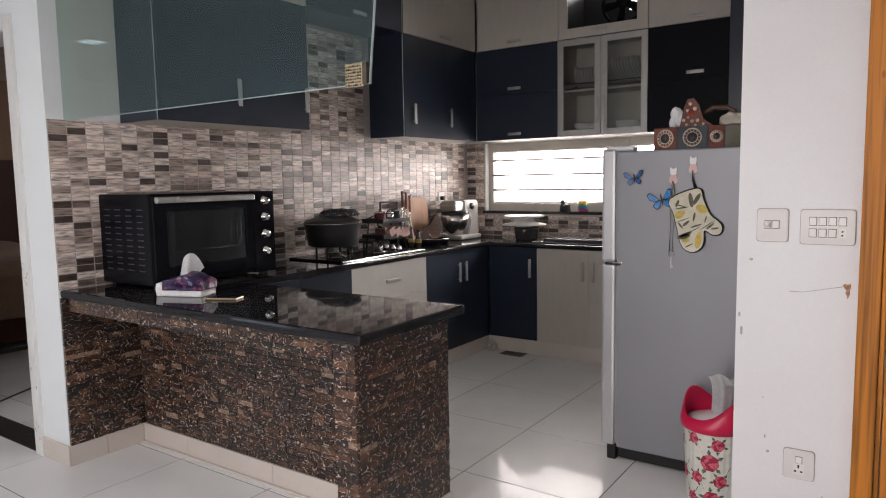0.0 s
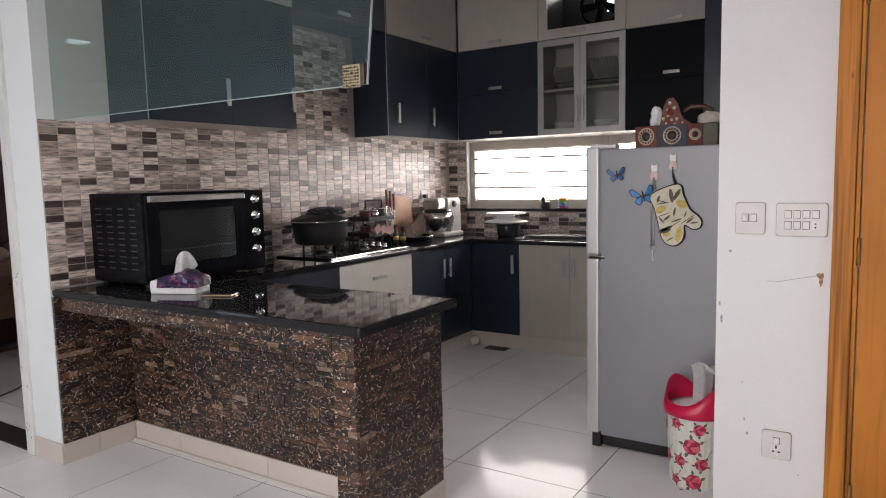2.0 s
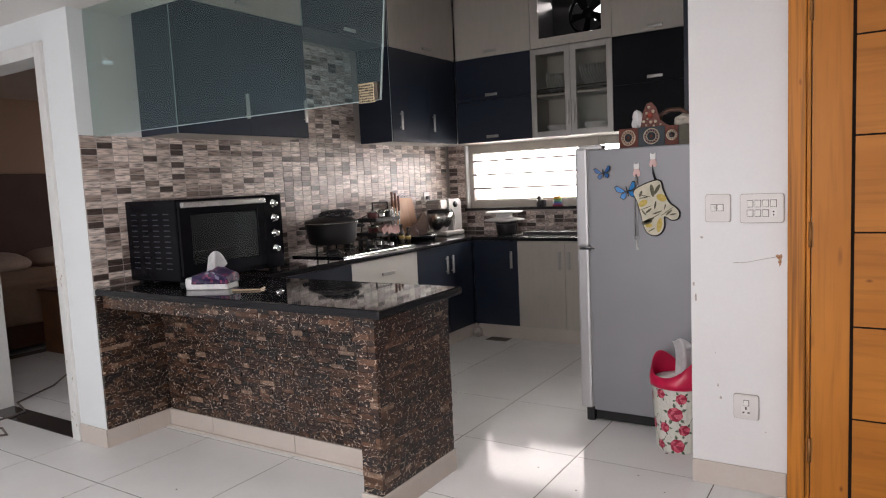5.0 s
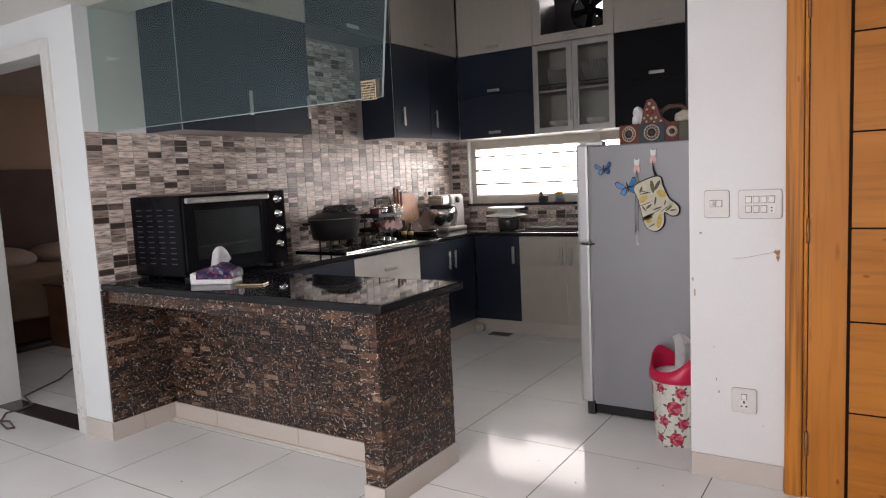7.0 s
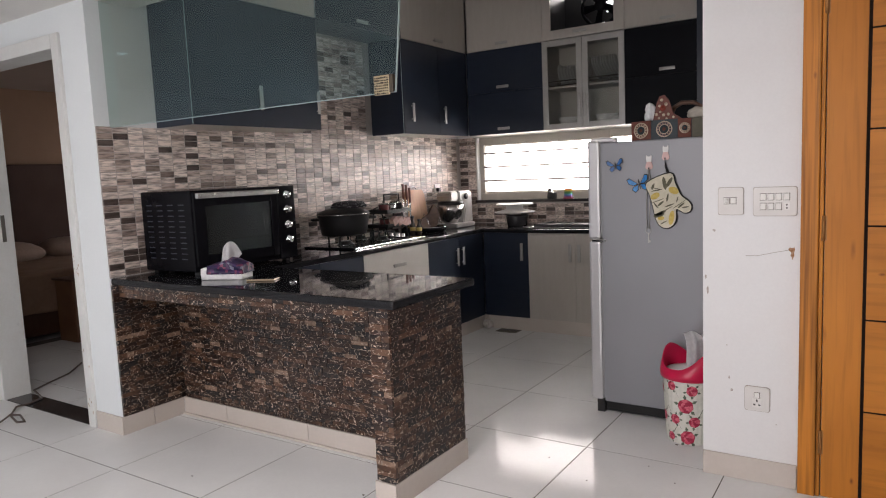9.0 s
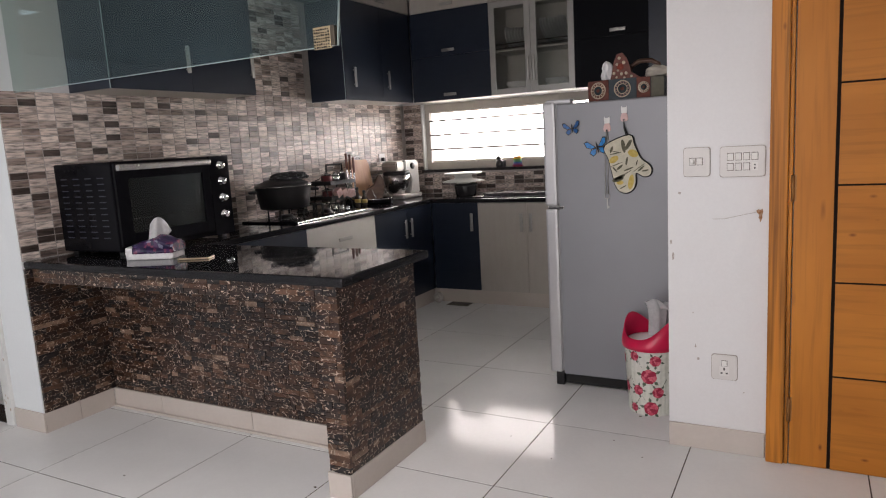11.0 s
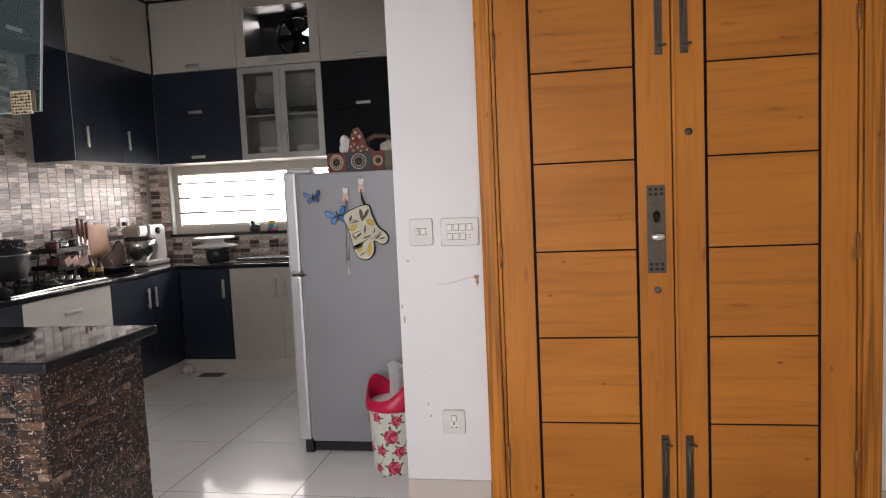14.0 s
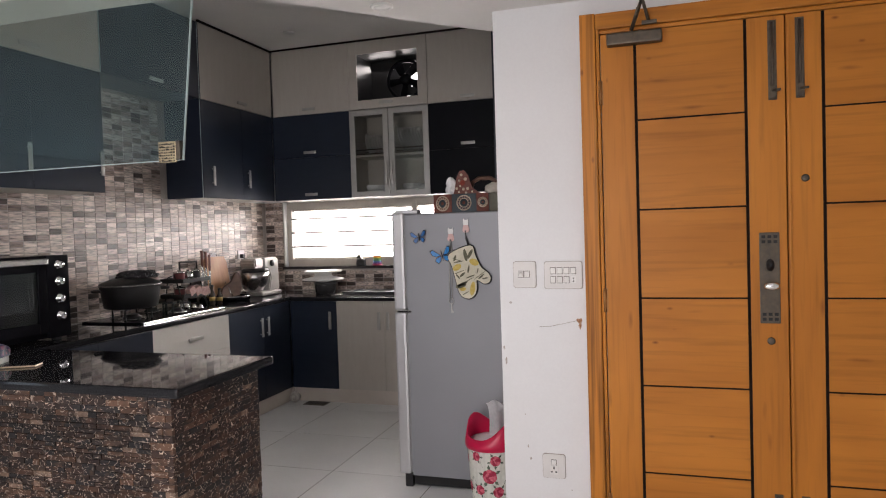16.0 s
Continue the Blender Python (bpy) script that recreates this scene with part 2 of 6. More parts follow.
FRIDGE = material("grey_fridge_paint", (0.265, 0.27, 0.29), 0.35, 0.1, scale=3, amount=0.3, bump=0.06, bump_scale=500, fine=0.03)
FRIDGE_D = material("silver_fridge_door", (0.55, 0.55, 0.56), 0.3, 0.5, scale=6, amount=0.3, fine=0.03)
BLACK = material("black_plastic", (0.012, 0.012, 0.013), 0.35, scale=20, amount=0.5, fine=0.15)
BLACK_M = material("black_enamel", (0.006, 0.006, 0.008), 0.22, second=(0.009, 0.009, 0.011), scale=14, amount=0.5, fine=0.15, spec=0.08)
DARK = material("dark_inside", (0.008, 0.008, 0.008), 0.7, fine=0.2)
WOOD = pine("honey_pine", (0.7, 0.7, 3.2))
WOOD_V = pine("honey_pine_upright", (3.2, 3.2, 0.7))
WOOD_F = pine("streaked_pine_frame", (3.6, 3.6, 0.55), 0.56)
BRASS = material("aged_brass", (0.36, 0.17, 0.05), 0.45, 0.5, second=(0.24, 0.11, 0.04), scale=50, amount=0.7, fine=0.15)
WENGE = material("wenge_inlay", (0.014, 0.008, 0.006), 0.75, fine=0.2, spec=0.15)
BRONZE = material("dark_bronze", (0.10, 0.085, 0.07), 0.42, 0.8, second=(0.16, 0.13, 0.09), scale=40, amount=0.6, fine=0.2)
PLATE = material("ivory_switch_plate", (0.74, 0.725, 0.70), 0.35, scale=10, amount=0.3, fine=0.03)
SWITCH = material("white_rocker", (0.82, 0.81, 0.78), 0.3, fine=0.02)
MARBLE_D = material("dark_marble_sill", (0.03, 0.028, 0.028), 0.15, second=(0.07, 0.06, 0.06), scale=25, amount=0.7, fine=0.2)
GLASS = glass_material("clear_glass", (0.95, 0.96, 0.95))
GLASS_EDGE = material("ground_glass_edge", (0.40, 0.50, 0.50), 0.3, fine=0.05)


def thin_glass(name, tint, shine):
    """Clear flat glass: the view passes straight through, with an even mirror share on top."""
    m = bpy.data.materials.new(name)
    m.use_nodes = True
    n, l = m.node_tree.nodes, m.node_tree.links
    n.remove(n["Principled BSDF"])
    a, b, mix = n.new("ShaderNodeBsdfTransparent"), n.new("ShaderNodeBsdfGlossy"), n.new("ShaderNodeMixShader")
    a.inputs[0].default_value = (*tint, 1)
    b.inputs[0].default_value = (0.62, 0.86, 0.98, 1)
    b.inputs["Roughness"].default_value = 0.0
    mix.inputs[0].default_value = shine
    l.new(a.outputs[0], mix.inputs[1])
    l.new(b.outputs[0], mix.inputs[2])
    l.new(mix.outputs[0], n["Material Output"].inputs[0])
    return m


SCREEN = thin_glass("screen_glass", (0.83, 0.87, 0.84), 0.066)
FROST = glass_material("frosted_cabinet_glass", (0.75, 0.76, 0.74), 0.12)
GOLD = material("polished_brass", (0.66, 0.55, 0.38), 0.25, 1.0, second=(0.55, 0.40, 0.2), scale=60, amount=0.5, fine=0.1)
SKYGLOW = glow("overcast_backdrop", (1.0, 1.0, 0.99), 2.2)
TILE_STOPS = [(0.0, (0.71, 0.605, 0.545)), (0.17, (0.60, 0.50, 0.445)), (0.32, (0.47, 0.38, 0.335)), (0.46, (0.79, 0.69, 0.63)),
              (0.62, (0.34, 0.265, 0.228)), (0.75, (0.085, 0.062, 0.052)), (0.86, (0.21, 0.158, 0.134)), (0.93, (0.68, 0.585, 0.53))]
TILE = ramp_pieces("mosaic_tile", TILE_STOPS, 0.3, streak=(14, 4.5, 34), streak_dark=0.7, bump=0.08, spec=0.55)
TILE_ONE = ramp_pieces("mosaic_tile_single", TILE_STOPS, 0.3, island=False, streak=(14, 4.5, 34), streak_dark=0.7, bump=0.08, spec=0.55)
STONE_STOPS = [(0.0, (0.024, 0.011, 0.008)), (0.2, (0.036, 0.016, 0.010)), (0.38, (0.013, 0.009, 0.009)), (0.54, (0.017, 0.014, 0.015)),
               (0.66, (0.065, 0.029, 0.015)), (0.78, (0.032, 0.017, 0.012)), (0.88, (0.115, 0.058, 0.033)), (0.955, (0.25, 0.165, 0.115))]
STONE = ramp_pieces("split_stone", STONE_STOPS, 0.36, streak=(9, 9, 13), streak_dark=0.6, bump=0.4, veins=(0.60, 0.485, 0.385))
STONE_ONE = ramp_pieces("split_stone_single", STONE_STOPS, 0.36, island=False, streak=(9, 9, 13), streak_dark=0.6, bump=0.4, veins=(0.60, 0.485, 0.385))


# ---- builders ----
def box(bm, x0, x1, y0, y1, z0, z1, bevel=0.0, seg=2):
    verts = bmesh.ops.create_cube(bm, size=1)["verts"]
    for v in verts:
        v.co = Vector((x0 + (v.co.x + 0.5) * (x1 - x0), y0 + (v.co.y + 0.5) * (y1 - y0), z0 + (v.co.z + 0.5) * (z1 - z0)))
    if bevel:
        edges = list({e for v in verts for e in v.link_edges})
        bmesh.ops.bevel(bm, geom=edges, offset=bevel, segments=seg, affect="EDGES", profile=0.6)
    return bm


def boxes(*rows, bevel=0.0):
    bm = bmesh.new()
    for r in rows:
        box(bm, *r, bevel=bevel)
    return bm


def lathe(bm, profile, centre=(0, 0, 0), seg=24, squash=1.0, m=None):
    """Turn (radius, height) pairs about the z axis."""
    rings = []
    made = []
    for r, z in profile:
        ring = [bm.verts.new((r * math.cos(2 * math.pi * k / seg), squash * r * math.sin(2 * math.pi * k / seg), z)) for k in range(seg)]
        rings.append(ring)
        made += ring
    for a, b in zip(rings, rings[1:]):
        for k in range(seg):
            bm.faces.new((a[k], a[(k + 1) % seg], b[(k + 1) % seg], b[k]))
    bm.faces.new(list(reversed(rings[0])))
    bm.faces.new(rings[-1])
    t = Matrix.Translation(centre) @ (m or Matrix.Identity(4))
    for v in made:
        v.co = t @ v.co
    for f in bm.faces:
        f.smooth = True
    return bm


def rod(bm, a, b, r, seg=10, r2=None):
    a, b = Vector(a), Vector(b)
    turn = (b - a).to_track_quat("Z", "Y").to_matrix().to_4x4()
    return lathe(bm, [(r, 0), (r2 if r2 is not None else r, (b - a).length)], a, seg, m=turn)


def tube(points, r, seg=8, closed=False):
    bm = bmesh.new()
    pts = [Vector(p) for p in points]
    rings = []
    for k, p in enumerate(pts):
        a = pts[k - 1] if k or closed else p
        b = pts[(k + 1) % len(pts)] if k < len(pts) - 1 or closed else p
        q = (b - a).to_track_quat("Z", "Y")
        rings.append([bm.verts.new(p + q @ Vector((r * math.cos(2 * math.pi * s / seg), r * math.sin(2 * math.pi * s / seg), 0))) for s in range(seg)])
    pairs = list(zip(rings, rings[1:])) + ([(rings[-1], rings[0])] if closed else [])
    for a, b in pairs:
        for s in range(seg):
            bm.faces.new((a[s], a[(s + 1) % seg], b[(s + 1) % seg], b[s]))
    if not closed:
        bm.faces.new(list(reversed(rings[0])))
        bm.faces.new(rings[-1])
    for f in bm.faces:
        f.smooth = True
    return bm


def prism(outline, axis, a, b, bevel=0.0):
    """A flat outline of (u, v) pairs, drawn out along an axis from a to b."""
    bm = bmesh.new()
    put = {"x": lambda u, v, w: (w, u, v), "y": lambda u, v, w: (u, w, v), "z": lambda u, v, w: (u, v, w)}[axis]
    lo, hi = ([bm.verts.new(put(u, v, w)) for u, v in outline] for w in (a, b))
    bm.faces.new(lo)
    bm.faces.new(list(reversed(hi)))
    for k in range(len(outline)):
        j = (k + 1) % len(outline)
        bm.faces.new((lo[k], hi[k], hi[j], lo[j]))
    bmesh.ops.recalc_face_normals(bm, faces=bm.faces)
    if bevel:
        bmesh.ops.bevel(bm, geom=list(bm.edges), offset=bevel, segments=2, affect="EDGES")
    return bm


def world_place(ob):
    p = Vector(ob.location)
    while ob.parent:
        ob = ob.parent
        p += ob.location
    return p


def part(name, bm, mat, parent=None, label=""):
    """Link a bmesh, drawn in world places, as one mesh under a thing or a part."""
    if parent:
        bmesh.ops.translate(bm, verts=bm.verts, vec=-world_place(parent))
    bmesh.ops.recalc_face_normals(bm, faces=bm.faces)
    me = bpy.data.meshes.new(name)
    bm.to_mesh(me)
    bm.free()
    me.materials.append(mat)
    ob = new(name, me)
    if parent:
        ob.parent = parent
    if label:
        tagged(ob, label)
    return ob


def thing(name, at, label, category, group=""):
    ob = new(name)
    ob.location = at
    ob.empty_display_size = 0.05
    return tagged(ob, label, category, group)


def structure(name, bm, mat, label="", category=""):
    return tagged(part(name, bm, mat), label or "", category, kind="structure")


# ---- the plan ----
XW, YB, XE = -3.46, 5.45, -0.50        # kitchen: west wall, back wall, east wall
YF, YD = 1.69, 2.685                   # bedroom wall and entrance wall, living-room faces
ZL, ZK = 2.41, 3.08                    # living-room and kitchen ceilings
XL, XR, YS = -6.5, 3.2, -4.0           # living room's far walls

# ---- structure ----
# bluish, unlike WALL: the cool daylight on this side is put into its colour
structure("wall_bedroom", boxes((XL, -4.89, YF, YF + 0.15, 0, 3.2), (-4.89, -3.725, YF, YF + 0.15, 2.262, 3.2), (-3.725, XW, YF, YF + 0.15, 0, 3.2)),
          material("cool_daylight_paint", (0.79, 0.835, 0.845), 0.5, second=(0.75, 0.79, 0.80), scale=2.5, amount=0.6, bump=0.05, bump_scale=90, fine=0.03), "pale wall with a bedroom doorway, tinted bluish for cool daylight", "wall")
structure("wall_west", boxes((XW - 0.15, XW, YF + 0.15, YB + 0.2, 0, 3.2)), WALL, "white painted kitchen side wall, tiled above the worktop", "wall")
structure("wall_back", boxes((XW, -3.25, YB, YB + 0.2, 0, 3.2), (-3.25, -0.7, YB, YB + 0.2, 0, 1.11), (-3.25, -0.7, YB, YB + 0.2, 1.735, 3.2), (-0.7, XE + 0.15, YB, YB + 0.2, 0, 3.2)),
          WALL, "kitchen back wall with a low wide window", "wall")
structure("wall_east", boxes((XE, XE + 0.15, YD + 0.15, YB, 0, 3.2)), WALL, "plain kitchen side wall behind the fridge", "wall")
structure("wall_entrance", boxes((-0.52, -0.05, YD, YD + 0.15, 0, 3.2), (-0.05, 1.36, YD, YD + 0.15, 2.25, 3.2), (1.36, XR, YD, YD + 0.15, 0, 3.2)),
          WALL, "off-white painted wall beside the entrance door, with stains", "wall")
structure("wall_right", boxes((XR, XR + 0.15, YS, YD + 0.15, 0, 3.2)), WALL, "plain painted living room wall", "wall")
structure("wall_left", boxes((XL - 0.15, XL, YS, -3.2, 0, 3.2), (XL - 0.15, XL, -1.6, YF + 0.15, 0, 3.2), (XL - 0.15, XL, -3.2, -1.6, 0, 0.6), (XL - 0.15, XL, -3.2, -1.6, 2.1, 3.2)), WALL, "plain painted living room wall with a window", "wall")
structure("wall_south", boxes((XL, -2.9, YS - 0.15, YS, 0, 3.2), (-2.9, 0.1, YS - 0.15, YS, 0, 0.45), (-2.9, 0.1, YS - 0.15, YS, 2.25, 3.2), (0.1, XR, YS - 0.15, YS, 0, 3.2)), WALL, "plain painted living room wall with a window", "wall")

# living-room ceiling, whose edge runs level along the glass and then turns diagonally to the entrance wall
edge = [(XW, 2.0), (-2.0, 2.0), (-1.72, 2.015), (-1.55, 2.055), (-1.40, 2.13), (-1.25, 2.27), (-1.12, 2.41), (-0.85, 2.73), (-0.52, 3.06)]
structure("ceiling", prism([(XL, YS), (XR, YS), (XR, YD), (-0.52, YD)] + edge[::-1] + [(XW, YF), (XL, YF)], "z", ZL, ZL + 0.14), CEIL, "white plaster ceiling with a curved edge over the kitchen", "ceiling")
structure("ceiling_kitchen", boxes((XW, XE, 1.84, YB, ZK, ZK + 0.1)), CEIL, "higher painted kitchen ceiling", "ceiling")
rise = edge[:]
back_rise = [(x - 0.0, y - 0.06) for x, y in rise]
structure("ceiling_upstand", prism(rise + back_rise[::-1], "z", ZL + 0.14, ZK), CEIL, "plaster upstand between the two ceilings", "ceiling")
structure("ceiling_trim", boxes((XW + 0.33, XW + 0.345, 4.08, 5.1, 3.066, ZK), (XW + 0.33, -0.9, 5.085, 5.1, 3.066, ZK)), WENGE, "dark scribing strip under the ceiling", "trim")

# floor bed; the tiles come last
structure("floor", boxes((XL, XR, YS, YB + 1.0, -0.12, -0.0012)), GROUT, "glossy white square floor tiles with dark joints", "floor")

# skirting
def skirting(rows):
    bm = bmesh.new()
    for r in rows:
        box(bm, *r, bevel=0.002, seg=1)
    return bm


structure("baseboard", skirting([(-3.71, XW + 0.012, YF - 0.012, YF, 0, 0.105), (-0.52, -0.14, YD - 0.012, YD, 0, 0.105), (1.45, XR, YD - 0.012, YD, 0, 0.105),
                                 (XL, -4.905, YF - 0.012, YF, 0, 0.105)]), SKIRT, "cream glazed tile baseboard", "baseboard")
structure("baseboard", skirting([(XW, XW + 0.012, YF, 1.88, 0, 0.105), (XW, XW + 0.012, 1.882, 2.088, 0, 0.105), (XW + 0.012, -3.06, 2.088, 2.1, 0, 0.105), (-3.058, -2.41, 2.088, 2.1, 0, 0.105),
                                 (-2.408, -1.66, 2.088, 2.1, 0, 0.105), (XW + 0.012, -1.66, 2.07, 2.088, 0, 0.012)]), SKIRT, "cream glazed tile baseboard in the counter recess", "baseboard")
structure("baseboard", skirting([(-1.657, -1.545, 1.722, 1.734, 0, 0.105), (-1.557, -1.545, 1.736, 2.31, 0, 0.105)]), SKIRT, "cream glazed tile baseboard round the counter end", "baseboard")

# bedroom door frame and threshold
structure("door_frame", boxes((-3.788, -3.715, YF - 0.018, YF + 0.16, 0, 2.27), (-4.90, -4.82, YF - 0.018, YF + 0.16, 0, 2.27), (-4.82, -3.788, YF - 0.018, YF + 0.16, 2.19, 2.27), bevel=0.006),
          material("white_gloss_frame", (0.72, 0.735, 0.72), 0.3, second=(0.64, 0.62, 0.58), scale=9, amount=0.3, fine=0.05), "white painted bedroom door frame, chipped near the floor", "door frame")
part("strike_plate", boxes((-4.8205, -4.8175, 1.775, 1.80, 1.07, 1.25), bevel=0.001), material("dull_strike_plate", (0.20, 0.19, 0.17), 0.45, 0.7), bpy.data.objects["door_frame"], "dull metal strike plate")
structure("threshold", boxes((-4.818, -3.79, YF - 0.005, YF + 0.15, 0.001, 0.006)), MARBLE_D, "black granite door threshold", "threshold")

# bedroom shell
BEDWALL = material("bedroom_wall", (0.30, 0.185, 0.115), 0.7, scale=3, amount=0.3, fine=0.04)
# the opening in the far wall is assumed, for the added bedroom lamp
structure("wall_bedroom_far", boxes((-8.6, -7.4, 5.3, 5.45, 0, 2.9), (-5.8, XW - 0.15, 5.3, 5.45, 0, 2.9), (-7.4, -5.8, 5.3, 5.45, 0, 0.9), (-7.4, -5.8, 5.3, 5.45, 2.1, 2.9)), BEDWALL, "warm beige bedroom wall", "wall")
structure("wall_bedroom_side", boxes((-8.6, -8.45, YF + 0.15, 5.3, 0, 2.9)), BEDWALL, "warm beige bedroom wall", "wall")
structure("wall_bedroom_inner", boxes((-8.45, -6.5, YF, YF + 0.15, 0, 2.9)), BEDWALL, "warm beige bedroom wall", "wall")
# ceiling is unlit: its shade is put into a darker, browner colour than CEIL
structure("ceiling_bedroom", boxes((-8.6, XW - 0.15, YF + 0.15, 5.45, 2.6, 2.7)), material("shaded_ceiling_colour", (0.40, 0.32, 0.27), 0.7, scale=2, amount=0.3, fine=0.03), "unlit bedroom ceiling, its shade put into a brown-beige colour", "ceiling")
structure("floor_bedroom", boxes((-8.6, XL, YF + 0.15, 5.3, -0.12, -0.003)), FLOOR, "white tiled bedroom floor", "floor")

# window in the back wall
win = structure("window_1", bmesh.new(), FRAME_W, "low wide cream aluminium window with security bars", "window")
part("window_frame", boxes((-3.25, -0.7, 5.50, 5.56, 1.66, 1.735), (-3.25, -0.7, 5.50, 5.56, 1.125, 1.19), (-3.25, -3.20, 5.50, 5.56, 1.19, 1.66), (-0.75, -0.7, 5.50, 5.56, 1.19, 1.66), (-1.965, -1.915, 5.49, 5.57, 1.19, 1.735),
                           (-3.20, -1.965, 5.525, 5.55, 1.185, 1.205), (-3.20, -1.965, 5.525, 5.55, 1.65, 1.665), bevel=0.004), FRAME_W, win)
part("window_sill", boxes((-3.27, -0.7, 5.415, 5.60, 1.10, 1.125), bevel=0.004), MARBLE_D, win, "dark polished stone sill")
for k, z in enumerate((1.312, 1.445, 1.577)):
    part("security_bar", rod(bmesh.new(), (-3.19, 5.48, z), (-0.76, 5.48, z), 0.008), material("grey_bar_paint", (0.16, 0.15, 0.14), 0.5), win, "thin horizontal steel bar")
for a, b in ((-3.20, -1.965), (-1.915, -0.75)):
    pane = part("pane", boxes((a, b, 5.535, 5.54, 1.19, 1.66)), GLASS, win)
    pane.visible_shadow = False
structure("backdrop", boxes((-7.0, 3.0, 6.9, 6.92, -0.5, 5.5)), SKYGLOW, "overexposed white daylight outside the window", "backdrop")

# ---- kitchen units ----
def bar_handle(at, length, axis, out, parent):
    """A flat bar handle on two posts; axis: the way it runs, out: the way it stands off."""
    a, o = Vector(axis), Vector(out)
    c = Vector(at) + o * 0.022
    side = a.cross(o)
    bm = bmesh.new()
    h = a * (length / 2) + side * 0.0125 + o * 0.004
    lo, hi = c - Vector([abs(v) for v in h]), c + Vector([abs(v) for v in h])
    box(bm, lo.x, hi.x, lo.y, hi.y, lo.z, hi.z, bevel=0.002)
    for s in (-0.36, 0.36):
        rod(bm, Vector(at) + a * length * s, c + a * length * s, 0.004, 8)
    return part("handle", bm, HANDLE, parent, "brushed steel bar handle")


def front_x(bmx, y0, y1, z0, z1, t=0.018):
    return boxes((bmx - t, bmx, y0 + 0.001, y1 - 0.001, z0 + 0.001, z1 - 0.001), bevel=0.001)


def front_y(y, x0, x1, z0, z1, t=0.018):
    return boxes((x0 + 0.001, x1 - 0.001, y, y + t, z0 + 0.001, z1 - 0.001), bevel=0.001)


FX, FY = -2.88, 4.86            # faces of the base fronts
UX, UY = -3.13, 5.10            # faces of the wall-cabinet fronts
PLINTH_Z = 0.115


def base_west(y0, y1, doors, mat, label, handles, z_cuts=None):
    u = thing("base_cabinet", (-3.16, (y0 + y1) / 2, 0), label, "cabinet", "base cabinets")
    part("body", boxes((XW + 0.02, FX - 0.02, y0, y1, PLINTH_Z, 0.862)), DARK, u)
    for (a, b, z0, z1) in doors:
        name = "drawer" if z_cuts else "door"
        d = part(name, front_x(FX, a, b, z0, z1), mat, u)
        for at, ln, ax in handles:
            if a < at[1] < b and z0 < at[2] < z1:
                bar_handle((FX, at[1], at[2]), ln, ax, (1, 0, 0), d)
    return u


def base_back(x0, x1, doors, mat, label, handles):
    u = thing("base_cabinet", ((x0 + x1) / 2, 5.15, 0), label, "cabinet", "base cabinets")
    part("body", boxes((x0, x1, FY + 0.02, YB - 0.02, PLINTH_Z, 0.862)), DARK, u)
    for (a, b) in doors:
        d = part("door", front_y(FY, a, b, PLINTH_Z, 0.862), mat, u)
        for hx in handles:
            if a < hx < b:
                bar_handle((hx, FY, 0.70), 0.15, (0, 0, 1), (0, -1, 0), d)
    return u


base_west(2.32, 3.19, [(2.32, 2.75, PLINTH_Z, 0.862), (2.75, 3.19, PLINTH_Z, 0.862)], NAVY, "navy laminate base cabinet under the oven", [((0, 2.70, 0.7), 0.15, (0, 0, 1)), ((0, 2.8, 0.7), 0.15, (0, 0, 1))])
base_west(3.19, 3.985, [(3.19, 3.985, 0.622, 0.862), (3.19, 3.985, 0.37, 0.622), (3.19, 3.985, PLINTH_Z, 0.37)], WHITE_D, "white laminate drawer unit under the hob",
          [((0, 3.58, 0.745), 0.15, (0, 1, 0)), ((0, 3.58, 0.5), 0.15, (0, 1, 0)), ((0, 3.58, 0.25), 0.15, (0, 1, 0))], z_cuts=True)
base_west(3.985, 4.86, [(3.985, 4.445, PLINTH_Z, 0.862), (4.445, 4.86, PLINTH_Z, 0.862)], NAVY, "navy laminate base cabinet with two doors", [((0, 4.40, 0.7), 0.15, (0, 0, 1)), ((0, 4.49, 0.7), 0.15, (0, 0, 1))])
base_back(FX + 0.004, -2.437, [(FX + 0.004, -2.437)], NAVY, "navy laminate corner base cabinet", [-2.49])
base_back(-2.437, -1.55, [(-2.437, -2.005), (-2.005, -1.55)], CREAM, "cream laminate base cabinet under the sink", [-2.045, -1.965])
base_back(-1.55, XE, [(-1.55, -1.03), (-1.03, XE)], CREAM, "cream laminate base cabinet behind the fridge", [-1.09])
structure("plinth", boxes((XW + 0.02, FX - 0.012, 2.32, 4.87, 0, PLINTH_Z), (FX - 0.012, XE, FY + 0.008, FY + 0.03, 0, PLINTH_Z), (-2.862, -2.854, FY - 0.002, FY + 0.008, 0, PLINTH_Z)), SKIRT, "cream tiled plinth under the units", "plinth")

# worktop: one run of granite along two walls and over the peninsula
wt = thing("worktop", (-3.0, 3.5, 0.865), "polished black granite worktop with rounded edges", "worktop")
part("slab", boxes((XW, FX + 0.015, 2.345, YB, 0.865, 0.9), bevel=0.008), GRANITE, wt)
part("slab", boxes((FX + 0.017, XE, FY - 0.03, YB, 0.865, 0.9), bevel=0.008), GRANITE, wt)
part("slab", boxes((XW, -1.49, YF + 0.005, 2.343, 0.862, 0.9), bevel=0.012), GRANITE, wt, "thicker peninsula slab, overhanging")

# peninsula core
pen = thing("peninsula", (-2.5, 2.0, 0), "kitchen peninsula clad in brown split stone strips", "counter")
part("core", boxes((XW + 0.004, -1.565, 2.115, 2.30, 0, 0.862), (-1.64, -1.565, 1.745, 2.115, 0, 0.862), (XW + 0.004, -1.64, 1.745, 2.115, 0.80, 0.862)), DARK, pen)


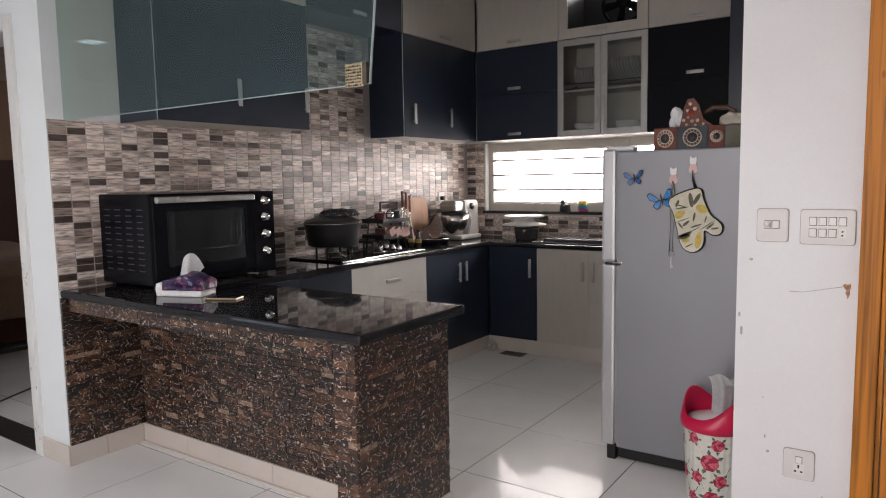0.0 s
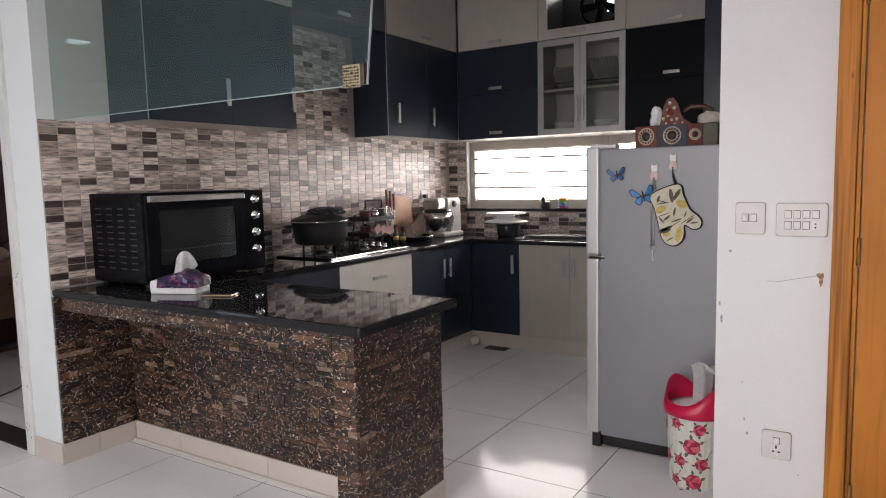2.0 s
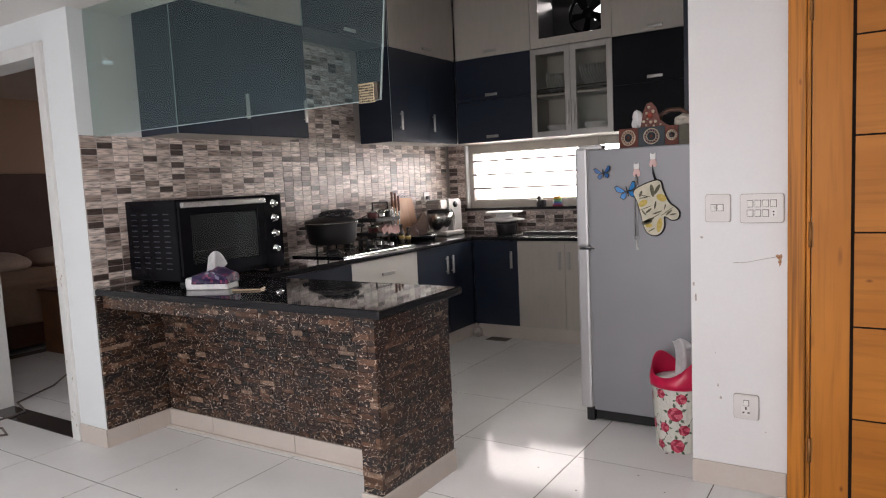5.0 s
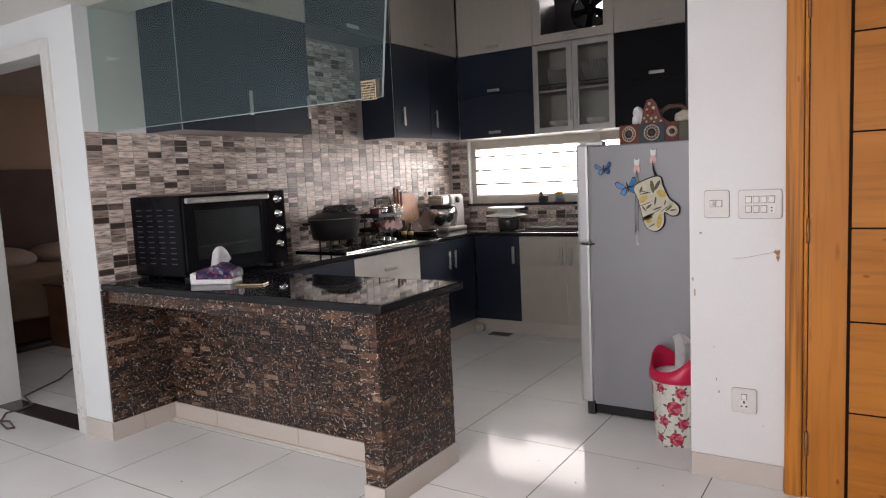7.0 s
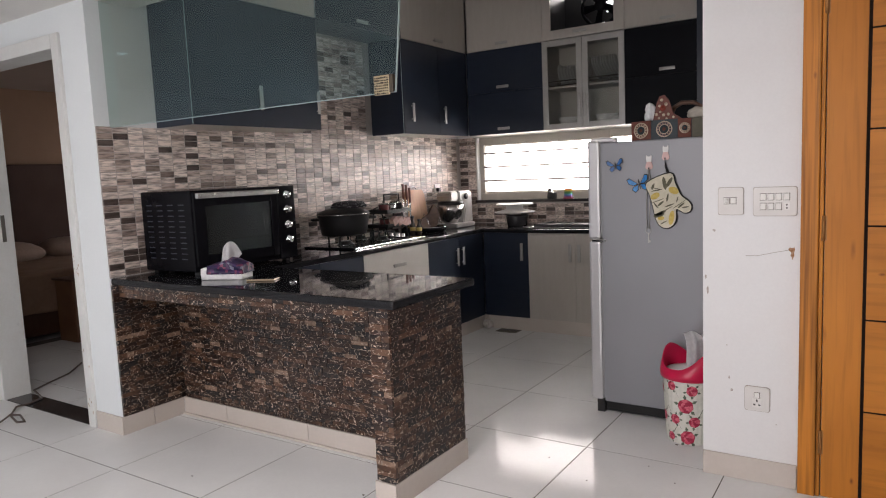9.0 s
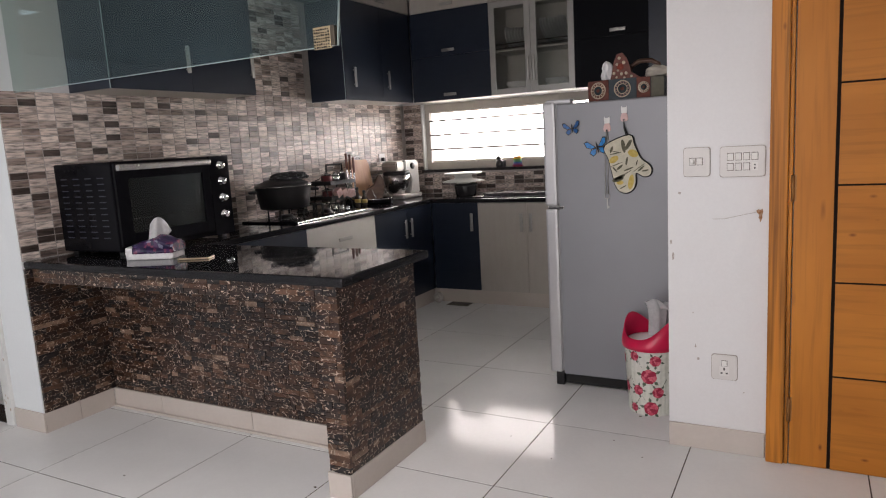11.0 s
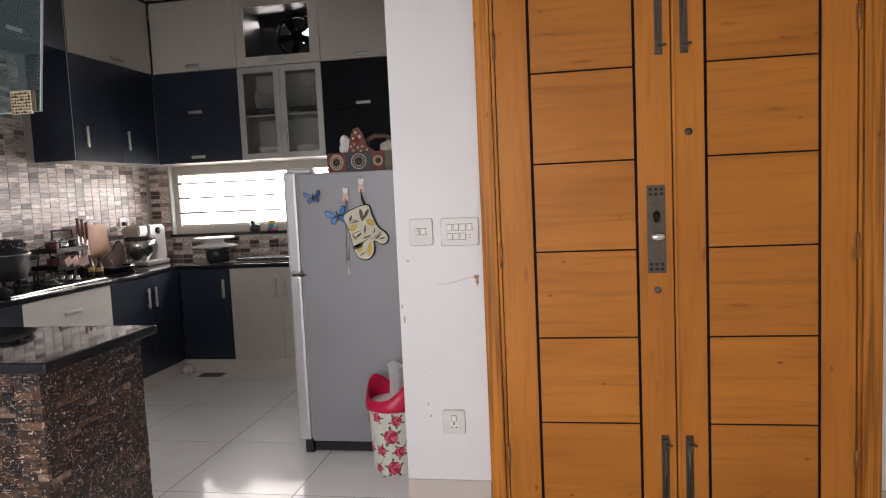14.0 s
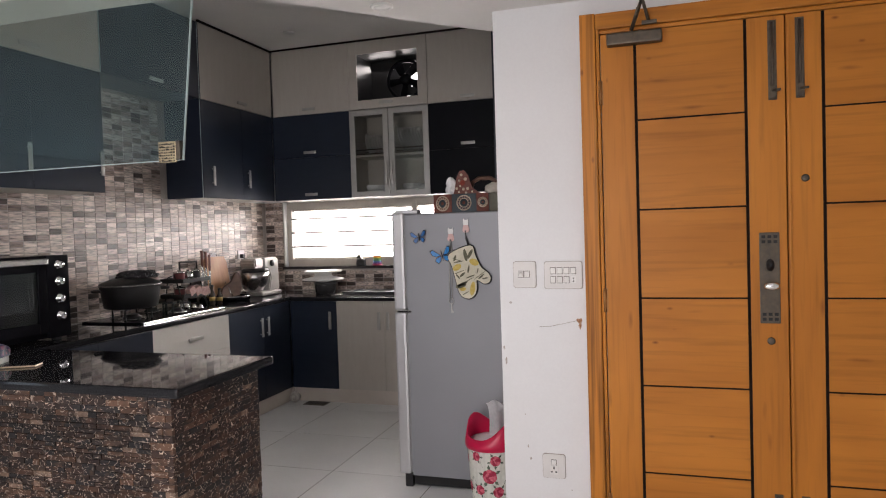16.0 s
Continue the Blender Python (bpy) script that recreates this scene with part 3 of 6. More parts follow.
def wall_unit_west(y0, y1, z0, z1, mat, label, cuts, handles, flap=False, body=CREAM):
    u = thing("wall_cabinet", (-3.3, (y0 + y1) / 2, z0), label, "cabinet", "wall cabinets")
    part("body", boxes((XW, UX - 0.02, y0 + 0.018, y1 - 0.0, z0, z1)), body, u)
    part("side_panel", boxes((XW, UX - 0.001, y0, y0 + 0.017, z0 + 0.001, z1)), mat if mat is not CREAM else NAVY, u)
    part("edge_band", boxes((UX - 0.001, UX + 0.001, y0, y0 + 0.004, z0 + 0.001, z1)), GLASS_EDGE, u, "pale edge band")
    for a, b in cuts:
        d = part("door", front_x(UX, max(a, y0 + 0.018), b, z0, z1), mat, u)
        for hy, hz in handles:
            if a < hy < b:
                bar_handle((UX, hy, hz), 0.13 if flap else 0.15, (0, 1, 0) if flap else (0, 0, 1), (1, 0, 0), d)
    return u


Z0, Z1, Z2 = 1.737, 2.487, 3.066
wall_unit_west(2.07, 3.12, Z0, Z1, NAVY, "navy laminate wall cabinet with two doors", [(2.07, 2.608), (2.608, 3.12)], [(2.575, 1.915), (3.085, 1.915)])
wall_unit_west(2.07, 3.12, Z1 + 0.002, Z2, CREAM, "cream laminate top cabinet", [(2.07, 3.12)], [(2.6, 2.533)], True)
wall_unit_west(3.122, 4.08, Z1 + 0.002, Z2, NAVY, "navy laminate top cabinet above the hob", [(3.122, 4.08)], [(3.6, 2.533)], True, body=NAVY)
wall_unit_west(4.08, 5.098, Z0, Z1, NAVY, "navy laminate wall cabinet with two doors", [(4.08, 4.62), (4.62, 5.098)], [(4.205, 1.91), (4.69, 1.91)])
wall_unit_west(4.082, 5.098, Z1 + 0.002, Z2, CREAM, "cream laminate top cabinet", [(4.082, 5.098)], [(4.617, 2.533)], True)


def wall_unit_back(x0, x1, z0, z1, mat, label, fronts, handles):
    u = thing("wall_cabinet", ((x0 + x1) / 2, 5.28, z0), label, "cabinet", "wall cabinets")
    part("body", boxes((x0, x1, UY + 0.02, YB, z0, z1)), CREAM, u)
    for a, b, za, zb in fronts:
        d = part("flap", front_y(UY, a, b, za, zb), mat, u)
        for hx, hz, up in handles:
            if a < hx < b and za < hz < zb:
                bar_handle((hx, UY, hz), 0.15 if up else 0.12, (0, 0, 1) if up else (1, 0, 0), (0, -1, 0), d)
    return u


wall_unit_back(UX + 0.004, -2.372, Z0, Z1, NAVY, "navy laminate wall cabinet with two lift-up flaps", [(UX + 0.004, -2.372, Z0, 2.11), (UX + 0.004, -2.372, 2.11, Z1)], [(-2.75, 1.782, 0), (-2.75, 2.152, 0)])
wall_unit_back(UX + 0.004, -2.366, Z1 + 0.002, Z2, CREAM, "cream laminate top cabinet", [(UX + 0.03, -2.366, Z1 + 0.002, Z2)], [(-2.75, 2.531, 0)])
wall_unit_back(-1.648, -1.03, Z0, Z1, material("black_laminate", (0.004, 0.005, 0.008), 0.5, spec=0.12, scale=5, amount=0.6, fine=0.1), "black laminate wall cabinet above the fridge", [(-1.648, -1.012, Z0, 2.10), (-1.648, -1.012, 2.10, Z1)], [(-1.305, 2.141, 0), (-1.045, 1.97, 1)])
wall_unit_back(-1.646, -1.03, Z1 + 0.002, Z2, CREAM, "cream laminate top cabinet", [(-1.646, -1.012, Z1 + 0.002, Z2)], [(-1.3, 2.525, 0)])
tall = thing("wall_cabinet", (-0.75, 4.6, Z0), "black laminate wall cabinet turning the corner", "cabinet", "wall cabinets")
part("body", boxes((-1.01, XE, 4.75, YB, Z0, Z2), bevel=0.002), NAVY, tall)

# unit with the exhaust fan
fu = thing("fan_cabinet", (-2.0, 5.28, Z1), "cream top cabinet panel with a square exhaust fan opening", "cabinet", "wall cabinets")
FXA, FXB, FZA, FZB = -2.288, -1.733, 2.566, 2.962
part("panel", boxes((-2.362, FXA, UY, UY + 0.018, Z1 + 0.004, Z2), (FXB, -1.650, UY, UY + 0.018, Z1 + 0.004, Z2), (FXA, FXB, UY, UY + 0.018, Z1 + 0.004, FZA), (FXA, FXB, UY, UY + 0.018, FZB, Z2)), CREAM, fu)
bar_handle((-2.016, UY, 2.533), 0.12, (1, 0, 0), (0, -1, 0), fu)
part("lining", boxes((FXA - 0.01, FXA, UY + 0.018, YB, FZA, FZB), (FXB, FXB + 0.01, UY + 0.018, YB, FZA, FZB), (FXA, FXB, UY + 0.018, YB, FZA - 0.01, FZA), (FXA, FXB, UY + 0.018, YB, FZB, FZB + 0.01), (FXA, FXB - 0.09, YB - 0.02, YB - 0.005, FZA, FZB)), BLACK, fu, "black box lining")
fan = thing("exhaust_fan", (-1.93, 5.36, 2.766), "black exhaust fan set in the top cabinet opening", "fan")
ringpts = [(-1.93 + 0.165 * math.cos(a), 5.36, 2.766 + 0.165 * math.sin(a)) for a in np.linspace(0, 2 * math.pi, 28, endpoint=False)]
part("shroud", tube(ringpts, 0.016, 8, True), BLACK_M, fan)
part("hub", lathe(bmesh.new(), [(0.03, 0), (0.05, 0.01), (0.05, 0.05), (0.035, 0.06)], (-1.93, 5.38, 2.766), 20, m=Matrix.Rotation(radians(90), 4, "X")), BLACK_M, fan)
for k in range(5):
    a = 2 * math.pi * k / 5 + 0.4
    pts = [(0.04, -0.025), (0.15, -0.055), (0.16, 0.03), (0.045, 0.03)]
    bm = prism(pts, "z", -0.0015, 0.0015)
    bm.transform(Matrix.Translation((-1.93, 5.35, 2.766)) @ Matrix.Rotation(a, 4, "Y") @ Matrix.Rotation(radians(90), 4, "X") @ Matrix.Rotation(radians(25), 4, "X"))
    part("blade", bm, BLACK_M, fan)
grey = glow("daylight_through_fan", (1, 1, 1), 4.0)
structure("backdrop", boxes((FXB - 0.25, FXB - 0.115, YB - 0.026, YB - 0.022, FZA + 0.02, FZA + 0.07), (FXB - 0.17, FXB - 0.115, YB - 0.026, YB - 0.022, FZA + 0.15, FZA + 0.31)), grey, "daylight behind the exhaust fan", "backdrop")

# glass-fronted unit
gu = thing("glass_cabinet", (-2.01, 5.28, Z0), "aluminium-framed glass wall cabinet holding plates", "cabinet", "wall cabinets")
INSIDE = material("cabinet_inside", (0.42, 0.39, 0.35), 0.6, fine=0.05)
part("body", boxes((-2.37, -2.354, UY + 0.02, YB, Z0, Z1), (-1.666, -1.65, UY + 0.02, YB, Z0, Z1), (-2.354, -1.666, UY + 0.02, YB, Z0, Z0 + 0.016), (-2.354, -1.666, UY + 0.02, YB, Z1 - 0.016, Z1), (-2.354, -1.666, YB - 0.012, YB - 0.002, Z0 + 0.016, Z1 - 0.016)), INSIDE, gu)
part("shelf", boxes((-2.353, -1.667, UY + 0.04, YB - 0.013, 2.085, 2.10)), INSIDE, gu)
for a, b, hx in ((-2.37, -2.012, -2.035), (-2.008, -1.65, -1.985)):
    fr = 0.048
    d = part("door", boxes((a, a + fr, UY, UY + 0.02, Z0, Z1 - 0.003), (b - fr, b, UY, UY + 0.02, Z0, Z1 - 0.003), (a + fr, b - fr, UY, UY + 0.02, Z0, Z0 + fr), (a + fr, b - fr, UY, UY + 0.02, Z1 - fr - 0.003, Z1 - 0.003), bevel=0.002), ALU, gu, "aluminium door frame")
    p = part("pane", boxes((a + fr - 0.004, b - fr + 0.004, UY + 0.009, UY + 0.013, Z0 + fr - 0.004, Z1 - fr + 0.001)), FROST, d, "lightly tinted glass pane")
    p.visible_shadow = False
    bar_handle((hx, UY, 1.93), 0.2, (0, 0, 1), (0, -1, 0), d)
PORC = material("white_porcelain", (0.75, 0.74, 0.72), 0.15, fine=0.03)
rackp = thing("plate_rack", (-2.01, 5.24, 2.10), "dark wire plate rack on the cabinet shelf", "rack")
for z in (2.112, 2.15):
    part("rail", rod(bmesh.new(), (-2.34, 5.17, z), (-1.68, 5.17, z), 0.005, 8), BRONZE, rackp)
    part("rail", rod(bmesh.new(), (-2.34, 5.36, z), (-1.68, 5.36, z), 0.005, 8), BRONZE, rackp)
pl = None
for k in range(20):
    left = k < 9
    x = -2.27 + 0.027 * k if left else -1.955 + 0.025 * (k - 9)
    tall = 0.88 if left else 1.12
    m = pose(x, 5.27, 2.113 + 0.107 * tall, 0, (80 if left else 72) - 3 * (k % 3), 0) @ Matrix.Scale(tall, 4)
    if pl is None:
        bm = lathe(bmesh.new(), [(0.05, 0), (0.065, 0.004), (0.105, 0.014), (0.107, 0.016), (0.063, 0.008), (0.01, 0.006)], seg=20)
        pl = part("plate", bm, PORC)
        tagged(pl, "white porcelain dinner plate standing in a rack", "plate", "plates in the glass cabinet")
        pl.matrix_world = m
    else:
        copy_thing(pl, m)
bw = part("bowl", lathe(bmesh.new(), [(0.04, 0), (0.075, 0.03), (0.10, 0.075), (0.096, 0.075), (0.07, 0.032), (0.02, 0.008)], seg=22), PORC)
tagged(bw, "white porcelain bowl stacked in the glass cabinet", "bowl", "bowls in the glass cabinet")
bw.matrix_world = pose(-2.2, 5.28, Z0 + 0.017)
for x, z, s in ((-2.2, Z0 + 0.03, 0), (-1.86, Z0 + 0.017, 0), (-1.86, Z0 + 0.031, 0), (-1.76, Z0 + 0.017, 180)):
    copy_thing(bw, pose(x, 5.28, z + (0.075 if s else 0), s))

# hanging glass screen
gs = thing("glass_screen", (-2.4, 1.78, ZL), "frameless clear glass screen hanging from the ceiling edge", "glass panel")
g = part("pane", prism([(XW + 0.003, 1.733), (-1.488, 1.733), (-1.41, ZL), (XW + 0.003, ZL)], "y", 1.775, 1.783), SCREEN, gs)
g.visible_shadow = False
bm = prism([(-1.487, 1.733), (-1.484, 1.733), (-1.406, ZL), (-1.409, ZL)], "y", 1.7745, 1.7835)
box(bm, XW + 0.003, -1.484, 1.7745, 1.7835, 1.7298, 1.7325)
part("edge", bm, GLASS_EDGE, gs, "ground pale edge")
br = thing("glass_bracket", (-1.55, 1.77, 1.76), "brass glass corner bracket with cut-out pattern", "bracket")
part("back_plate", boxes((-1.585, -1.508, 1.767, 1.7745, 1.722, 1.80), bevel=0.002), GOLD, br)
bm = bmesh.new()
random.seed(4)
for i in range(7):
    for j in range(7):
        x, z = -1.581 + 0.0102 * i + random.uniform(-0.001, 0.001), 1.726 + 0.0102 * j
        box(bm, x, x + random.uniform(0.003, 0.007), 1.7655, 1.767, z, z + random.uniform(0.003, 0.007))
part("cut_out", bm, DARK, br, "dark openings of the pattern")
part("clamp", boxes((-1.508, -1.49, 1.765, 1.793, 1.73, 1.80), (-1.575, -1.49, 1.7845, 1.793, 1.73, 1.80), bevel=0.002), BRONZE, br)

# ---- fridge ----
fr = thing("fridge", (-0.87, 3.52, 0), "grey two-door fridge with silver doors, seen from its side", "fridge")
part("cabinet", boxes((-1.175, -0.56, 3.222, 3.80, 0.066, 1.532), bevel=0.008), FRIDGE, fr)
for z0, z1 in ((0.074, 0.985), (0.998, 1.545)):
    d = part("door", boxes((-1.252, -1.183, 3.215, 3.80, z0, z1), bevel=0.014), FRIDGE_D, fr, "silver fridge door")
    part("gasket", boxes((-1.184, -1.174, 3.23, 3.79, z0 + 0.01, z1 - 0.01)), material("grey_gasket", (0.3, 0.3, 0.3), 0.6), d)
part("hinge", boxes((-1.235, -1.15, 3.218, 3.27, 0.985, 0.998), bevel=0.002), CHROME, fr)
part("hinge", boxes((-1.235, -1.10, 3.225, 3.29, 1.533, 1.556), bevel=0.006), FRIDGE_D, fr, "grey top hinge cover")
part("toe_panel", boxes((-1.17, -0.57, 3.24, 3.78, 0.012, 0.066)), DARK, fr)
for x in (-1.222, -0.6):
    part("foot", boxes((x, x + 0.045, 3.225, 3.28, 0, 0.074), bevel=0.004), BLACK, fr)

# ---- entrance door ----
dr = structure("door_1", bmesh.new(), WOOD_V, "double-leaf honey pine entrance door with dark inlay lines, closed", "door")
LY = 2.655           # leaf face
part("frame", boxes((-0.135, -0.070, LY - 0.012, YD, 0, 2.335), (-0.0685, -0.054, LY - 0.004, YD + 0.1, 0, 2.29), bevel=0.005), WOOD_F, dr)
part("frame", boxes((1.374, 1.447, LY - 0.012, YD, 0, 2.335), (1.358, 1.3725, LY - 0.004, YD + 0.1, 0, 2.29), bevel=0.005), WOOD_F, dr)
part("frame", boxes((-0.0695, 1.3735, LY - 0.011, YD, 2.266, 2.333), (-0.0535, 1.3575, LY - 0.004, YD + 0.1, 2.247, 2.2645), bevel=0.006), WOOD, dr)
ZR = (0.003, 0.385, 0.757, 1.128, 1.5, 1.875, 2.244)
for side, (e0, g0, g1, e1) in enumerate(((-0.05, 0.09, 0.513, 0.655), (0.6605, 0.79, 1.217, 1.352))):
    leaf = part("leaf", boxes((e0, g0 - 0.0062, LY, LY + 0.04, 0.003, 2.244), (g1 + 0.0062, e1, LY, LY + 0.04, 0.003, 2.244), bevel=0.002), WOOD_V, dr, "honey pine stiles")
    part("inlay", boxes((g0 - 0.0062, g1 + 0.0062, LY + 0.005, LY + 0.035, 0.003, 2.244)), WENGE, leaf, "dark wenge inlay lines")
    for k in range(6):
        part("panel", boxes((g0 + 0.0062, g1 - 0.0062, LY, LY + 0.005, ZR[k] + (0.0036 if k else 0), ZR[k + 1] - (0.0036 if k < 5 else 0)), bevel=0.0012), WOOD, leaf)
    hx = e0 - 0.004 if side == 0 else e1 + 0.004
    for z in (0.235, 1.12, 2.0):
        part("hinge", rod(bmesh.new(), (hx, LY - 0.004, z - 0.05), (hx, LY - 0.004, z + 0.05), 0.007, 10), BRASS, leaf)
        part("hinge_leaf", boxes((hx - 0.012, hx + 0.012, LY - 0.002, LY + 0.001, z - 0.05, z + 0.05)), BRASS, leaf)
part("meeting_strip", boxes((0.6635, 0.674, LY - 0.006, LY + 0.001, 0.012, 2.233), bevel=0.003), WOOD_V, dr)
# unseen board added behind both leaves to keep outside light out of the gaps
part("rebate", boxes((-0.0535, 1.3575, LY + 0.0405, LY + 0.055, 0.0, 2.2465)), WENGE, dr)
lk = part("lock_plate", boxes((0.552, 0.626, LY - 0.006, LY, 1.028, 1.392), bevel=0.002), BRONZE, dr, "dark bronze lock plate")
part("knob", lathe(bmesh.new(), [(0.012, 0), (0.012, 0.02), (0.028, 0.03), (0.03, 0.045), (0.02, 0.055)], (0.592, LY - 0.006, 1.18), 16, m=Matrix.Rotation(radians(90), 4, "X") @ Matrix.Diagonal((1, 0.55, 0.6, 1))), CHROME, lk, "worn bright knob")
part("key_turn", lathe(bmesh.new(), [(0.017, 0), (0.017, 0.008), (0.006, 0.01), (0.006, 0.022)], (0.59, LY - 0.006, 1.262), 16, m=Matrix.Rotation(radians(90), 4, "X") @ Matrix.Diagonal((0.9, 1.5, 1, 1))), BLACK, lk)
bm = bmesh.new()
for z in (1.045, 1.065, 1.355, 1.375):
    for x in (0.567, 0.589, 0.611):
        box(bm, x - 0.007, x + 0.007, LY - 0.0075, LY - 0.006, z - 0.006, z + 0.006)
part("cut_out", bm, DARK, lk)
for x, z in ((0.722, 1.602), (0.591, 0.957)):
    part("peephole", lathe(bmesh.new(), [(0.015, 0), (0.015, 0.003), (0.008, 0.004)], (x, LY, z), 16, m=Matrix.Rotation(radians(90), 4, "X")), BRONZE, dr)
for x in (0.61, 0.708):
    for z0, z1, kz in ((1.915, 2.228, 1.95), (0.02, 0.337, 0.30)):
        b = part("bolt", boxes((x - 0.016, x + 0.016, LY - 0.004, LY, z0, z1), (x - 0.013, x + 0.013, LY - 0.016, LY - 0.004, kz - 0.03, kz + 0.02), bevel=0.0015), BRONZE, dr, "dark bronze flush bolt")
        part("rod", rod(bmesh.new(), (x, LY - 0.010, z0 + 0.01), (x, LY - 0.010, z1 - 0.01), 0.006, 10), BRONZE, b)
        part("knob", rod(bmesh.new(), (x, LY - 0.012, kz), (x + 0.025, LY - 0.03, kz), 0.005, 8), BRONZE, b)
cl = thing("door_closer", (0.09, LY - 0.03, 2.22), "dark bronze overhead door closer with folded arm", "door closer")
part("body", boxes((-0.022, 0.2, LY - 0.05, LY, 2.185, 2.235), bevel=0.008), BRONZE, cl)
part("arm", tube([(0.08, LY - 0.06, 2.235), (0.11, LY - 0.12, 2.30), (0.125, LY - 0.10, 2.345)], 0.008), BRONZE, cl)
part("arm", tube([(0.125, LY - 0.10, 2.345), (0.14, LY - 0.05, 2.30), (0.15, LY - 0.01, 2.27)], 0.007), BRONZE, cl)
part("bracket", boxes((0.12, 0.18, LY - 0.03, LY - 0.012, 2.262, 2.278), bevel=0.003), BRONZE, cl)

# ---- toaster oven ----
def oven():
    u = thing("toaster_oven", (-3.17, 2.27, 0.9), "large black countertop oven with a glass door and four chrome knobs", "oven")
    x0, x1, y0, y1, z0, z1 = -3.452, -2.985, 1.918, 2.672, 0.918, 1.368
    part("body", boxes((x0, x1 - 0.02, y0, y1, z0, z1), bevel=0.008), BLACK_M, u)
    part("front_panel", boxes((x1 - 0.02, x1, 2.53, y1, z0, z1), bevel=0.003), BLACK_M, u)
    dz0, dz1, dy0, dy1 = z0 + 0.03, z1 - 0.012, y0 + 0.008, 2.526
    d = part("door", boxes((x1 - 0.018, x1, dy0, dy0 + 0.07, dz0, dz1), (x1 - 0.018, x1, dy1 - 0.05, dy1, dz0, dz1), (x1 - 0.018, x1, dy0 + 0.07, dy1 - 0.05, dz0, dz0 + 0.06), (x1 - 0.018, x1, dy0 + 0.07, dy1 - 0.05, dz1 - 0.075, dz1), bevel=0.002), BLACK_M, u)
    p = part("pane", boxes((x1 - 0.012, x1 - 0.008, dy0 + 0.068, dy1 - 0.048, dz0 + 0.058, dz1 - 0.073)), glass_material("dark_oven_glass", (0.55, 0.55, 0.55)), d, "dark glass window")
    p.visible_shadow = False
    part("cavity", boxes((x1 - 0.0195, x1 - 0.0185, dy0 + 0.06, dy1 - 0.04, dz0 + 0.05, dz1 - 0.065)), DARK, d)
    part("handle", boxes((x1, x1 + 0.032, dy0 + 0.005, dy1 - 0.01, dz1 - 0.035, dz1 - 0.003), bevel=0.006), STEEL, d, "wide brushed steel handle")
    for yy in (dy1 - 0.075, dy1 - 0.10):
        part("rack_support", rod(bmesh.new(), (x1 - 0.0155, yy, dz0 + 0.1), (x1 - 0.0155, yy, dz1 - 0.1), 0.0016, 6), STEEL, d)
    for zz in (dz0 + 0.13,):
        part("rack", rod(bmesh.new(), (x1 - 0.015, dy0 + 0.07, zz), (x1 - 0.015, dy1 - 0.05, zz), 0.002, 6), STEEL, d)
    for k, zz in enumerate((1.315, 1.225, 1.13, 1.035)):
        kb = part("knob", lathe(bmesh.new(), [(0.026, 0), (0.026, 0.006), (0.021, 0.008), (0.019, 0.026), (0.015, 0.028)], (x1, 2.603, zz), 20, m=Matrix.Rotation(radians(90), 4, "Y")), CHROME, u, "chrome knob")
        part("pointer", boxes((x1 + 0.027, x1 + 0.029, 2.601, 2.605, zz, zz + 0.014)), BLACK, kb)
    slot_edge = material("vent_slot_edge", (0.028, 0.036, 0.055), 0.4, fine=0.1)
    for i in range(4):
        for j in range(11):
            xx, zz = x0 + 0.05 + 0.096 * i, z0 + 0.07 + 0.03 * j
            part("vent_slot", boxes((xx, xx + 0.05, y0 - 0.0012, y0 + 0.001, zz, zz + 0.005)), slot_edge, u)
    for xx in (x0 + 0.03, x1 - 0.07):
        for yy in (y0 + 0.03, y1 - 0.07):
            part("foot", boxes((xx, xx + 0.035, yy, yy + 0.035, 0.9, 0.919)), BLACK, u)


oven()

# ---- things on the worktop ----
def paint(name, c, r=0.5, **k):
    return material(name, c, r, **k)


CAST = paint("cast_black_pot", (0.018, 0.018, 0.019), 0.4, bump=0.2, bump_scale=300)
RED_TIN = paint("dark_red_tin", (0.16, 0.03, 0.035), 0.35)
CORK = paint("pale_chopping_board", (0.55, 0.30, 0.15), 0.5, second=(0.42, 0.2, 0.1), scale=5, amount=0.7, stretch=(6, 6, 1), fine=0.1)
DKWOOD = paint("dark_wood", (0.10, 0.045, 0.025), 0.45, second=(0.07, 0.03, 0.018), scale=6, amount=0.7, stretch=(6, 6, 1))
KWOOD = paint("knife_handle_wood", (0.16, 0.05, 0.025), 0.4)
PINK_C = paint("pale_pink_card", (0.50, 0.32, 0.29), 0.6, second=(0.3, 0.14, 0.13), scale=60, amount=0.8)
WHITE_P = paint("white_plastic", (0.78, 0.77, 0.75), 0.3, fine=0.03)
TISSUE = paint("white_tissue", (0.85, 0.85, 0.86), 0.9, bump=0.3, bump_scale=60)
ROT_X90 = Matrix.Rotation(radians(90), 4, "X")

